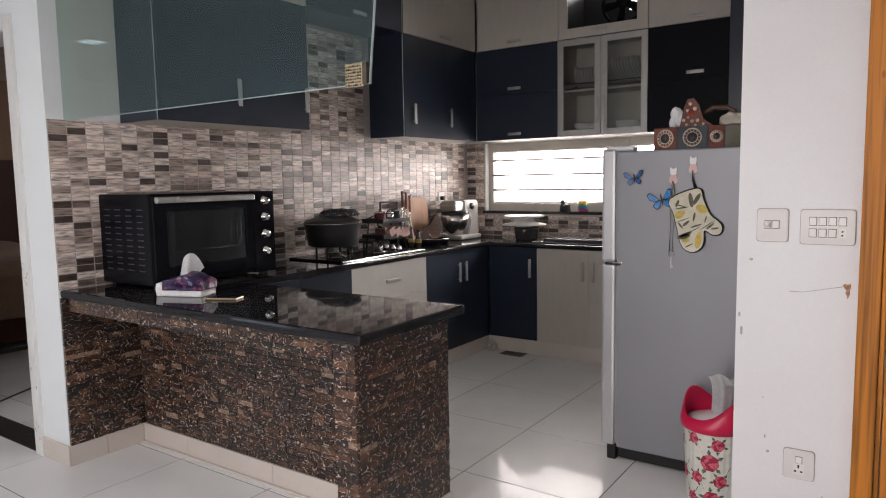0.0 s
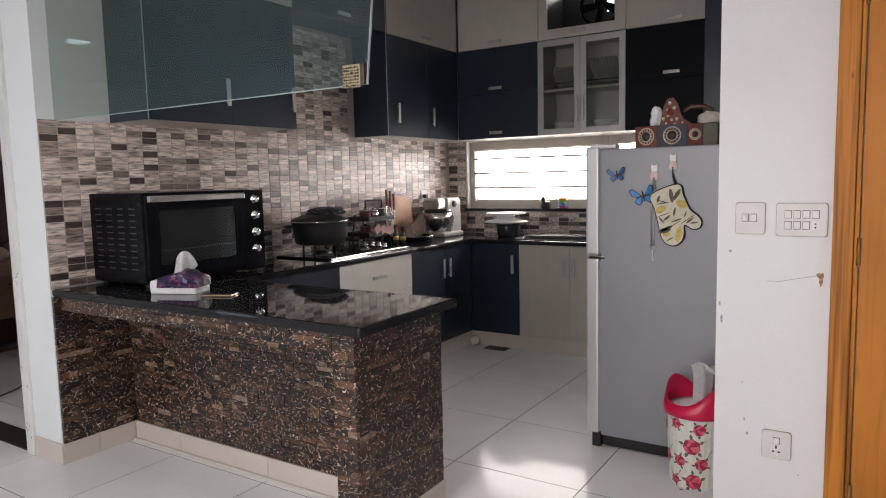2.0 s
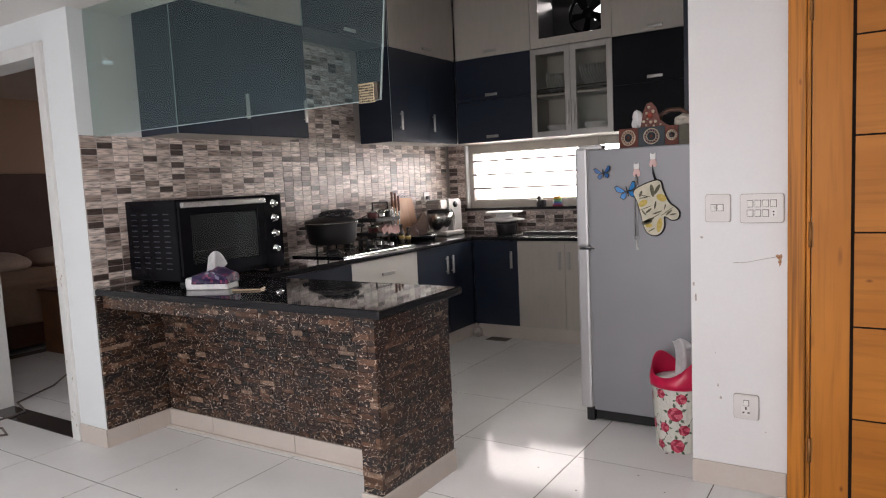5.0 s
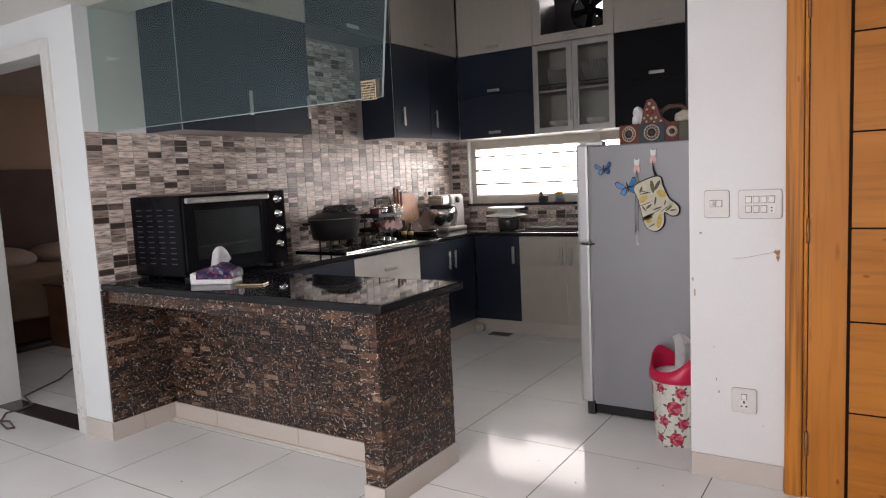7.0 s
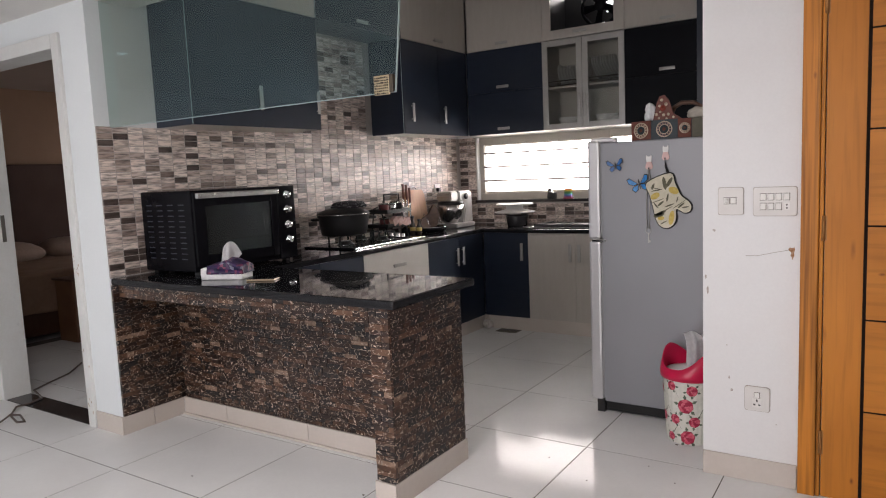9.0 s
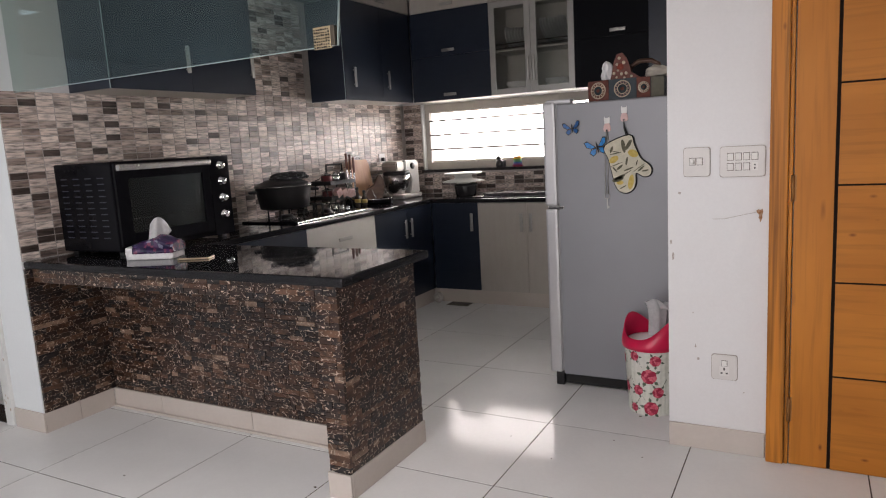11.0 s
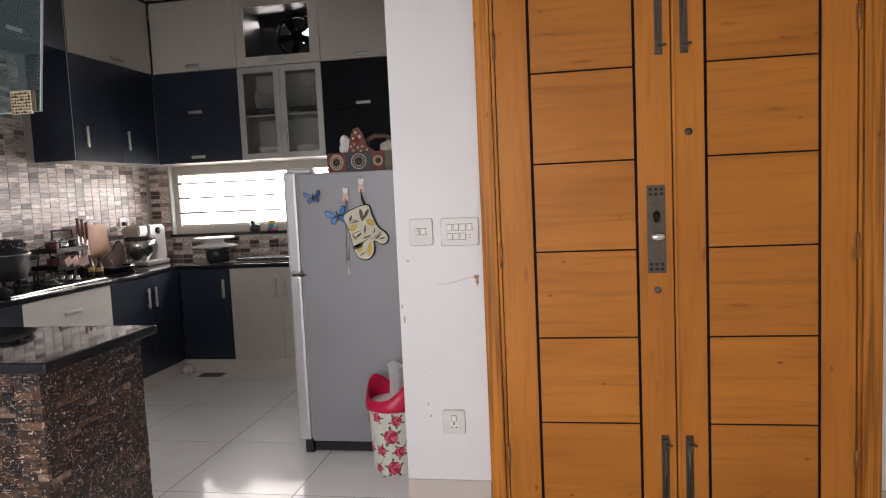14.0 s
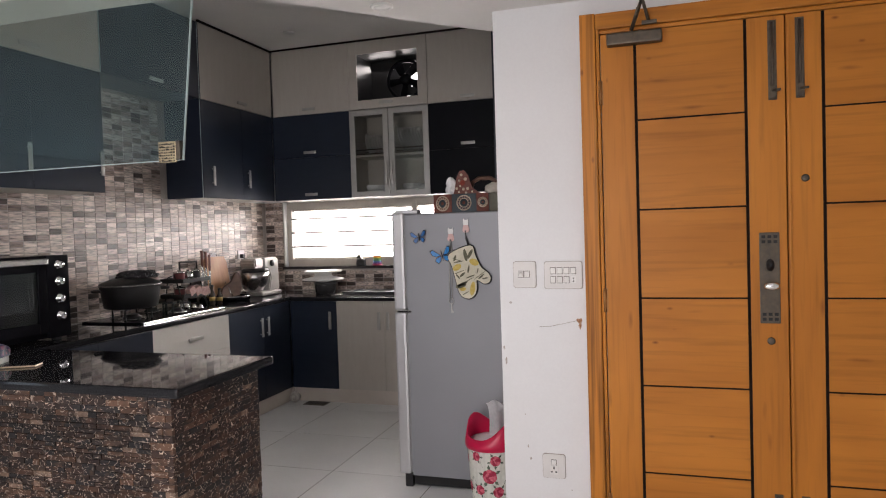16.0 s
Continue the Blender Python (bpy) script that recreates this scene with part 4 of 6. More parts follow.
# hob
hob = thing("gas_hob", (-3.17, 3.6, 0.9), "black glass built-in gas hob with a chrome front strip", "hob")
part("plate", boxes((-3.42, -2.95, 3.17, 4.03, 0.9005, 0.912), bevel=0.004), BLACK_M, hob)
part("trim", boxes((-2.949, -2.930, 3.17, 4.035, 0.9005, 0.913), bevel=0.003), CHROME, hob, "chrome front strip")
for bx, by, r in ((-3.2, 3.375, 0.06), (-3.12, 3.72, 0.045), (-3.34, 3.72, 0.05)):
    b = part("burner", lathe(bmesh.new(), [(r, 0), (r, 0.012), (r * 0.75, 0.016), (r * 0.75, 0.024), (r * 0.6, 0.028)], (bx, by, 0.912), 24), BLACK, hob)
    part("ring", lathe(bmesh.new(), [(r * 1.5, 0), (r * 1.5, 0.003), (r * 1.2, 0.004)], (bx, by, 0.9115), 24), STEEL, b, "steel drip ring")
    for k in range(4):
        a = k * math.pi / 2 + 0.4
        d = Vector((math.cos(a), math.sin(a), 0))
        c = Vector((bx, by, 0))
        part("pan_support", tube([c + d * (r * 2.1) + Vector((0, 0, 0.912)), c + d * (r * 2.1) + Vector((0, 0, 0.976)), c + d * (r * 0.6) + Vector((0, 0, 0.978))], 0.008, 6), CAST, hob)
for bx, by in ((-3.06, 3.9), (-3.13, 3.92), (-3.2, 3.93), (-3.27, 3.94)):
    part("knob", lathe(bmesh.new(), [(0.02, 0), (0.02, 0.012), (0.015, 0.015), (0.015, 0.03), (0.012, 0.032)], (bx, by, 0.912), 18), STEEL, hob, "steel knob")

# pot and cloth
pot = thing("cooking_pot", (-3.2, 3.375, 0.985), "large black cast cooking pot with a lid on the hob", "pot")
part("body", lathe(bmesh.new(), [(0.15, 0), (0.166, 0.006), (0.18, 0.09), (0.19, 0.145), (0.192, 0.15), (0.182, 0.15), (0.172, 0.09), (0.15, 0.012)], (-3.2, 3.37, 0.985), 36), CAST, pot)
part("lid", lathe(bmesh.new(), [(0.195, 0), (0.196, 0.006), (0.182, 0.018), (0.12, 0.042), (0.04, 0.052), (0.012, 0.054)], (-3.2, 3.37, 1.136), 36), CAST, pot)
part("rim", tube([(-3.2 + 0.196 * math.cos(a), 3.37 + 0.196 * math.sin(a), 1.139) for a in np.linspace(0, 2 * math.pi, 40, endpoint=False)], 0.003, 6, True), STEEL, pot, "thin steel rim of the lid")
for s in (-1, 1):
    c = Vector((-3.2, 3.375, 1.105))
    d = Vector((0.72 * s, 0.7 * s, 0))
    n = Vector((-0.7, 0.72, 0))
    part("handle", tube([c + d * 0.18 + n * 0.05, c + d * 0.225 + n * 0.045, c + d * 0.232, c + d * 0.225 - n * 0.045, c + d * 0.18 - n * 0.05], 0.009, 8), CAST, pot)
cloth_m = bpy.data.materials.new("spotted_pot_cloth")
cloth_m.use_nodes = True
_n, _l = cloth_m.node_tree.nodes, cloth_m.node_tree.links
_v = _n.new("ShaderNodeTexVoronoi")
_v.inputs["Scale"].default_value = 70
_r = _n.new("ShaderNodeValToRGB")
_r.color_ramp.elements[0].color, _r.color_ramp.elements[1].color = (0.3, 0.3, 0.31, 1), (0.012, 0.012, 0.016, 1)
_r.color_ramp.elements[0].position, _r.color_ramp.elements[1].position = 0.25, 0.36
_c = _n.new("ShaderNodeTexCoord")
_l.new(_c.outputs["Object"], _v.inputs["Vector"])
_l.new(_v.outputs["Distance"], _r.inputs[0])
_l.new(_r.outputs[0], _n["Principled BSDF"].inputs["Base Color"])
_n["Principled BSDF"].inputs["Roughness"].default_value = 0.85


def crumple(name, at, sx, sy, sz, mat, label, category, seed=1, rot=0):
    bm = bmesh.new()
    bmesh.ops.create_icosphere(bm, subdivisions=4, radius=1)
    for v in bm.verts:
        k = 1 + 0.28 * noise.noise(v.co * 2.1 + Vector((seed * 7, 0, 0))) + 0.1 * noise.noise(v.co * 6 + Vector((0, seed * 5, 0)))
        v.co = Vector((v.co.x * sx * k, v.co.y * sy * k, max(v.co.z, -0.45) * sz * k))
    bm.transform(Matrix.Translation(at) @ Matrix.Rotation(radians(rot), 4, "Z"))
    for f in bm.faces:
        f.smooth = True
    ob = part(name, bm, mat)
    return tagged(ob, label, category)


crumple("pot_cloth", (-3.17, 3.41, 1.197), 0.085, 0.13, 0.034, cloth_m, "folded black cloth with pale spots on the pot lid", "cloth", 3, -35)

# wire condiment rack
rk = thing("condiment_rack", (-3.3, 4.06, 0.9), "two-tier black wire rack holding red tins and cards", "rack")
for y in (3.93, 4.2):
    part("upright", tube([(-3.40, y, 0.9), (-3.36, y, 1.14), (-3.30, y, 1.16), (-3.22, y, 0.9)], 0.005, 8), BLACK, rk)
part("top_handle", tube([(-3.30, 3.99, 1.16), (-3.30, 3.99, 1.25), (-3.30, 4.19, 1.25), (-3.30, 4.19, 1.16)], 0.008, 8), BLACK, rk, "black arched handle")
for z in (0.985, 1.10):
    part("tier", boxes((-3.41, -3.2, 3.9, 4.22, z, z + 0.006), (-3.205, -3.2, 3.9, 4.22, z + 0.006, z + 0.03), (-3.41, -3.405, 3.9, 4.22, z + 0.006, z + 0.03), (-3.405, -3.205, 3.9, 3.905, z + 0.006, z + 0.03)), BLACK, rk)
for k, (y, z, r, h, mt) in enumerate(((3.97, 1.106, 0.042, 0.065, RED_TIN), (4.07, 1.106, 0.04, 0.06, STEEL), (4.16, 1.106, 0.034, 0.07, BLACK), (3.97, 0.991, 0.04, 0.06, RED_TIN))):
    j = thing("spice_jar", (-3.29, y, z), "small round spice tin with a metal lid in the rack", "jar", "spice jars")
    part("body", lathe(bmesh.new(), [(r, 0), (r, h), (r * 0.9, h + 0.002)], (-3.29, y, z), 18), mt, j)
    part("lid", lathe(bmesh.new(), [(r * 1.03, 0), (r * 1.03, 0.012), (r * 0.3, 0.016), (r * 0.25, 0.026)], (-3.29, y, z + h), 18), STEEL, j, "steel lid")
for k, (y, a, z) in enumerate(((4.0, 28, 1.035), (4.07, 22, 1.03), (4.13, -20, 1.022), (4.17, 15, 1.02))):
    bm = boxes((-0.022, 0.022, -0.032, 0.032, -0.03, 0.03), bevel=0.003)
    bm.transform(Matrix.Translation((-3.215, y, z)) @ Matrix.Rotation(radians(a), 4, "X"))
    tagged(part("spice_packet", bm, PINK_C), "pale pink patterned packet in the rack", "packet", "spice packets")

# knife stand, chopping boards, bottles, dish tray
ks = thing("knife_holder", (-3.3, 4.29, 0.9), "steel holder with wooden-handled knives", "knife holder")
part("holder", lathe(bmesh.new(), [(0.05, 0), (0.05, 0.14), (0.046, 0.14), (0.046, 0.01)], (-3.30, 4.29, 0.9), 20), STEEL, ks)
for y, x, z in ((4.26, -3.3, 1.33), (4.295, -3.29, 1.32), (4.325, -3.28, 1.295)):
    k = part("knife", boxes((x - 0.001, x + 0.001, y - 0.012, y + 0.012, 0.93, z - 0.125)), STEEL, ks, "knife blade")
    part("handle", lathe(bmesh.new(), [(0.008, 0), (0.011, 0.03), (0.010, 0.11), (0.013, 0.125), (0.009, 0.13)], (x, y, z - 0.13), 12), KWOOD, k, "brown wooden handle")
cb = thing("chopping_board", (-3.36, 4.52, 0.9), "pale wooden chopping board with a rope loop against the wall", "chopping board")
bm = prism([(4.37, 0.945), (4.66, 0.945), (4.66, 1.225), (4.635, 1.27), (4.40, 1.275), (4.365, 1.235)], "x", -3.33, -3.312, bevel=0.003)
bm.transform(Matrix.Translation((-3.33, 4.5, 0.945)) @ Matrix.Rotation(radians(-9), 4, "Y") @ Matrix.Translation((3.33, -4.5, -0.945)))
part("board", bm, CORK, cb)
part("loop", tube([(-3.372, 4.45, 1.25), (-3.372, 4.475, 1.29), (-3.372, 4.51, 1.30), (-3.372, 4.545, 1.29), (-3.372, 4.57, 1.25)], 0.005, 6), WHITE_P, cb)
cb2 = thing("chopping_board", (-3.28, 4.55, 0.9), "smaller dark wooden board leaning in the dish tray", "chopping board")
bm = prism([(4.41, 0.935), (4.64, 0.935), (4.685, 1.02), (4.665, 1.09), (4.625, 1.135), (4.585, 1.13), (4.52, 1.06), (4.40, 1.015), (4.385, 0.975)], "x", -3.235, -3.22, bevel=0.004)
part("board", bm, paint("dark_worn_wood", (0.085, 0.042, 0.026), 0.65, second=(0.05, 0.024, 0.016), scale=9, amount=0.8, stretch=(4, 1, 4), spec=0.25), cb2)
dt = thing("dish_tray", (-3.24, 4.55, 0.9), "dark oval dish tray with a wire plate stand", "tray")
part("tray", lathe(bmesh.new(), [(0.14, 0), (0.155, 0.006), (0.165, 0.04), (0.16, 0.04), (0.148, 0.012), (0.02, 0.009)], (-3.25, 4.55, 0.9), 28, 0.95), BLACK_M, dt)
part("rim", tube([(-3.25 + 0.163 * math.cos(a), 4.55 + 0.155 * math.sin(a), 0.94) for a in np.linspace(0, 2 * math.pi, 30, endpoint=False)], 0.004, 6, True), STEEL, dt)
for y in (4.47, 4.66):
    part("wire", tube([(-3.30, y, 0.935), (-3.24, y, 1.06), (-3.17, y, 0.935)], 0.003, 6), STEEL, dt)
BOTTLE, LABEL = paint("dark_bottle_glass", (0.05, 0.04, 0.03), 0.12), paint("yellow_label", (0.50, 0.36, 0.10), 0.5)
for x, y, h in ((-3.2, 4.235, 0.14), (-3.18, 4.30, 0.11)):
    o = thing("sauce_bottle", (x, y, 0.9), "small dark glass sauce bottle with a yellow label", "bottle", "sauce bottles")
    part("body", lathe(bmesh.new(), [(0.022, 0), (0.024, 0.01), (0.024, h * 0.6), (0.011, h * 0.8), (0.011, h)], (x, y, 0.9), 16), BOTTLE, o)
    part("label", lathe(bmesh.new(), [(0.0246, 0), (0.0246, 0.03)], (x, y, 0.9 + h * 0.25), 16), LABEL, o, "yellow paper label")
    part("cap", lathe(bmesh.new(), [(0.013, 0), (0.013, 0.016), (0.01, 0.018)], (x, y, 0.9 + h), 14), BLACK, o)

# stand mixer
mx = thing("stand_mixer", (-3.25, 5.02, 0.9), "silver stand mixer with a steel bowl", "mixer")
SILVER = paint("silver_mixer_paint", (0.50, 0.49, 0.475), 0.34, metal=0.35, fine=0.04)
part("base", boxes((-3.36, -3.13, 4.84, 5.16, 0.902, 0.942), bevel=0.014), SILVER, mx)
part("column", prism([(4.99, 0.94), (5.165, 0.94), (5.155, 1.215), (5.13, 1.235), (4.93, 1.235), (4.93, 1.15), (4.985, 1.135), (5.03, 1.06)], "x", -3.335, -3.155, bevel=0.008), SILVER, mx)
part("head", prism([(4.80, 1.15), (4.93, 1.15), (4.93, 1.236), (4.81, 1.23), (4.795, 1.205)], "x", -3.325, -3.165, bevel=0.012), HANDLE, mx, "brushed steel head")
part("collar", lathe(bmesh.new(), [(0.115, 0), (0.118, 0.03), (0.10, 0.035)], (-3.245, 4.915, 1.11), 28), BLACK, mx, "black splash collar")
part("bowl", lathe(bmesh.new(), [(0.06, 0), (0.065, 0.012), (0.10, 0.06), (0.118, 0.12), (0.122, 0.17), (0.118, 0.17), (0.112, 0.12), (0.05, 0.012)], (-3.245, 4.915, 0.942), 32), STEEL, mx, "polished steel bowl")
part("dial", lathe(bmesh.new(), [(0.028, 0), (0.028, 0.014), (0.022, 0.018)], (-3.155, 5.04, 1.185), 20, m=Matrix.Rotation(radians(90), 4, "Y")), BLACK, mx)

# wall socket by the mixer
ws = thing("wall_socket", (XW + 0.01, 5.01, 1.27), "white wall socket with a black plug in the tiles", "socket")
part("plate", boxes((XW + 0.008, XW + 0.017, 4.96, 5.055, 1.225, 1.305), bevel=0.003), WHITE_P, ws)
part("plug", boxes((XW + 0.017, XW + 0.05, 4.985, 5.02, 1.235, 1.27), bevel=0.006), BLACK, ws)
part("cable", tube([(XW + 0.05, 5.0, 1.24), (XW + 0.06, 4.99, 1.15), (XW + 0.05, 5.03, 1.0), (XW + 0.06, 5.1, 0.91)], 0.004, 6), BLACK, ws)

# cake stand on a dark carrier, sill ornaments, sink
cc = thing("cake_carrier_base", (-2.66, 5.17, 0.9), "low dark plastic container on the worktop", "container")
part("body", lathe(bmesh.new(), [(0.085, 0), (0.09, 0.01), (0.1, 0.095), (0.096, 0.105)], (-2.69, 5.17, 0.9), 32), paint("smoked_plastic", (0.035, 0.034, 0.036), 0.25), cc)
part("rim", tube([(-2.69 + 0.1 * math.cos(a), 5.17 + 0.1 * math.sin(a), 0.99) for a in np.linspace(0, 2 * math.pi, 30, endpoint=False)], 0.006, 6, True), BLACK, cc)
ck = thing("cake_stand", (-2.70, 5.17, 1.006), "white plastic cake turntable upside down on a container", "cake stand")
part("skirt", lathe(bmesh.new(), [(0.185, 0), (0.187, 0.008), (0.13, 0.02), (0.085, 0.028), (0.075, 0.04), (0.08, 0.066)], (-2.71, 5.17, 1.006 + 0.015), 36), WHITE_P, ck)
part("plate", lathe(bmesh.new(), [(0.11, 0), (0.165, 0.003), (0.17, 0.016), (0.16, 0.018)], (-2.71, 5.17, 1.086), 36), WHITE_P, ck)
part("foot", lathe(bmesh.new(), [(0.06, 0), (0.05, 0.02)], (-2.71, 5.17, 1.004), 24), WHITE_P, ck)
fg = thing("sill_ornament", (-2.47, 5.47, 1.125), "small dark animal-shaped ornament on the window sill", "ornament")
bm = bmesh.new()
lathe(bm, [(0.03, 0), (0.036, 0.02), (0.03, 0.05), (0.018, 0.07)], (-2.485, 5.47, 1.125), 14)
lathe(bm, [(0.006, 0), (0.02, 0.012), (0.018, 0.03), (0.006, 0.04)], (-2.493, 5.465, 1.188), 12)
box(bm, -2.475, -2.43, 5.45, 5.49, 1.125, 1.185, bevel=0.008)
part("body", bm, paint("dark_resin", (0.03, 0.028, 0.03), 0.4), fg)
st = thing("stacking_toy", (-2.31, 5.47, 1.125), "rainbow-coloured stacking rings on the window sill", "toy")
for k, (c, r) in enumerate((((0.32, 0.02, 0.06), 0.05), ((0.3, 0.08, 0.3), 0.042), ((0.08, 0.2, 0.5), 0.04), ((0.1, 0.35, 0.25), 0.039), ((0.15, 0.4, 0.12), 0.038), ((0.75, 0.5, 0.05), 0.037), ((0.7, 0.2, 0.05), 0.036))):
    part("ring", lathe(bmesh.new(), [(r - 0.004, 0), (r, 0.003), (r, 0.010), (r - 0.004, 0.013)], (-2.31, 5.47, 1.125 + 0.0132 * k), 20), paint("ring_colour", c, 0.35), st)
sk = thing("sink", (-2.05, 5.12, 0.9), "steel inset sink with a draining rim", "sink")
part("rim", boxes((-2.5, -1.55, 4.9, 4.94, 0.9005, 0.912), (-2.5, -1.55, 5.32, 5.36, 0.9005, 0.912), (-2.5, -2.44, 4.94, 5.32, 0.9005, 0.912), (-1.6, -1.55, 4.94, 5.32, 0.9005, 0.912), bevel=0.004), STEEL, sk)
part("basin", boxes((-2.44, -1.6, 4.94, 5.32, 0.901, 0.904)), STEEL, sk)
dr_t = thing("drying_tray", (-2.1, 5.0, 0.912), "grey plastic drying mat with cutlery by the sink", "tray")
bm = boxes((-2.40, -1.60, 4.905, 5.30, 0.9125, 0.922), bevel=0.003)
MAT = paint("dark_mat", (0.03, 0.03, 0.033), 0.45)
for r in ((-2.40, -1.60, 4.905, 4.925, 0.922, 0.936), (-2.40, -2.38, 4.926, 5.30, 0.922, 0.93)):
    part("lip", boxes(r, bevel=0.003), MAT, dr_t)
for k in range(9):
    part("rib", boxes((-2.34 + 0.08 * k, -2.30 + 0.08 * k, 4.95, 5.27, 0.922, 0.926), bevel=0.0015), MAT, dr_t)
part("mat", bm, MAT, dr_t)
tp = thing("tap", (-1.72, 5.38, 0.9), "chrome kitchen tap behind the sink", "tap")
part("spout", tube([(-1.72, 5.38, 0.9), (-1.72, 5.38, 1.06), (-1.72, 5.36, 1.1), (-1.72, 5.30, 1.12), (-1.72, 5.22, 1.09)], 0.011, 10), CHROME, tp)

# tissue pack and phone on the peninsula
def tissue_pack():
    t = thing("tissue_pack", (-2.76, 1.93, 0.9), "soft tissue pack with a purple print, one tissue pulled up", "tissue")
    prn = bpy.data.materials.new("purple_print")
    prn.use_nodes = True
    n, l = prn.node_tree.nodes, prn.node_tree.links
    v = n.new("ShaderNodeTexVoronoi")
    v.inputs["Scale"].default_value = 60
    r = n.new("ShaderNodeValToRGB")
    r.color_ramp.interpolation = "CONSTANT"
    for k, (p, c) in enumerate(((0, (0.03, 0.016, 0.07)), (0.35, (0.06, 0.018, 0.085)), (0.55, (0.015, 0.015, 0.05)), (0.78, (0.2, 0.05, 0.1)), (0.92, (0.2, 0.2, 0.28)))):
        e = r.color_ramp.elements[k] if k < 2 else r.color_ramp.elements.new(p)
        e.position, e.color = p, (*c, 1)
    c = n.new("ShaderNodeTexCoord")
    sep = n.new("ShaderNodeSeparateColor")
    l.new(c.outputs["Object"], v.inputs["Vector"])
    l.new(v.outputs["Color"], sep.inputs[0])
    l.new(sep.outputs[0], r.inputs[0])
    l.new(r.outputs[0], n["Principled BSDF"].inputs["Base Color"])
    n["Principled BSDF"].inputs["Roughness"].default_value = 0.3
    turn = Matrix.Translation((-2.765, 1.93, 0.9)) @ Matrix.Rotation(radians(22), 4, "Z")

    def soft(x0, x1, y0, y1, z0, z1, amp, seed, rise=0.0):
        bm = bmesh.new()
        box(bm, x0, x1, y0, y1, z0, z1)
        bmesh.ops.subdivide_edges(bm, edges=list(bm.edges), cuts=9, use_grid_fill=True)
        for q in bm.verts:
            if q.co.z > z0 + 0.004:
                q.co += Vector((noise.noise(q.co * 18 + Vector((seed, 0, 0))), noise.noise(q.co * 18 + Vector((0, seed, 0))), noise.noise(q.co * 22 + Vector((0, 0, seed))))) * amp
            if q.co.z > z0 + 0.03:
                q.co.z += rise * math.exp(-((q.co.x - 0.03) / 0.06) ** 2) - 0.4 * rise * (abs(q.co.y) / 0.066)
        for f in bm.faces:
            f.smooth = True
        bm.transform(turn)
        return bm
    part("pack", soft(-0.115, 0.115, -0.06, 0.06, 0.001, 0.058, 0.006, 3), TISSUE, t, "white pack underside and sides")
    part("wrapper", soft(-0.08, 0.121, -0.066, 0.066, 0.03, 0.078, 0.012, 9, 0.034), prn, t, "purple and blue printed wrapper")
    # the tissue: a fan of soft paper, bowed and rounded at the top
    bm = bmesh.new()
    nu, nv = 14, 12
    grid = []
    across, ahead_, foot = Vector((0.66, 0.75, 0)), Vector((0.75, -0.66, 0)), Vector((-2.765, 1.93, 0.968))
    for i in range(nu):
        row = []
        for j in range(nv):
            u, w = i / (nu - 1) - 0.5, j / (nv - 1)
            row.append(bm.verts.new(foot + across * (u * (0.055 + 0.04 * w) + 0.035 * w) + ahead_ * (0.03 * math.cos(u * 3.1) - 0.03 * w + 0.006 * math.sin(9 * u + 4 * w)) + Vector((0, 0, 0.125 * w * (1 - 1.9 * abs(u + 0.08) ** 2.2)))))
        grid.append(row)
    for i in range(nu - 1):
        for j in range(nv - 1):
            f = bm.faces.new((grid[i][j], grid[i + 1][j], grid[i + 1][j + 1], grid[i][j + 1]))
            f.smooth = True
    bmesh.ops.solidify(bm, geom=list(bm.faces), thickness=0.002)
    part("tissue", bm, TISSUE, t, "white tissue standing up")


tissue_pack()
ph = thing("phone", (-2.5, 1.945, 0.9), "black smartphone with a gold edge lying flat", "phone")
turn = Matrix.Translation((-2.51, 1.945, 0.901)) @ Matrix.Rotation(radians(24), 4, "Z")
bm = boxes((-0.075, 0.075, -0.036, 0.036, 0, 0.008), bevel=0.003)
bm.transform(turn)
part("case", bm, paint("gold_phone_edge", (0.36, 0.27, 0.19), 0.3, metal=0.8), ph, "gold metal edge")
bm = boxes((-0.072, 0.072, -0.033, 0.033, 0.0082, 0.0095))
bm.transform(turn)
part("screen", bm, BLACK_M, ph, "black glass screen")

# ---- fridge: magnets, hooks, mitt, chain, gift box ----
BLUE = paint("butterfly_blue", (0.02, 0.16, 0.48), 0.35, second=(0.01, 0.05, 0.16), scale=60, amount=0.9)
BLUE2 = paint("butterfly_pale_blue", (0.03, 0.28, 0.68), 0.35, second=(0.01, 0.08, 0.3), scale=60, amount=0.7)
FYF = 3.222


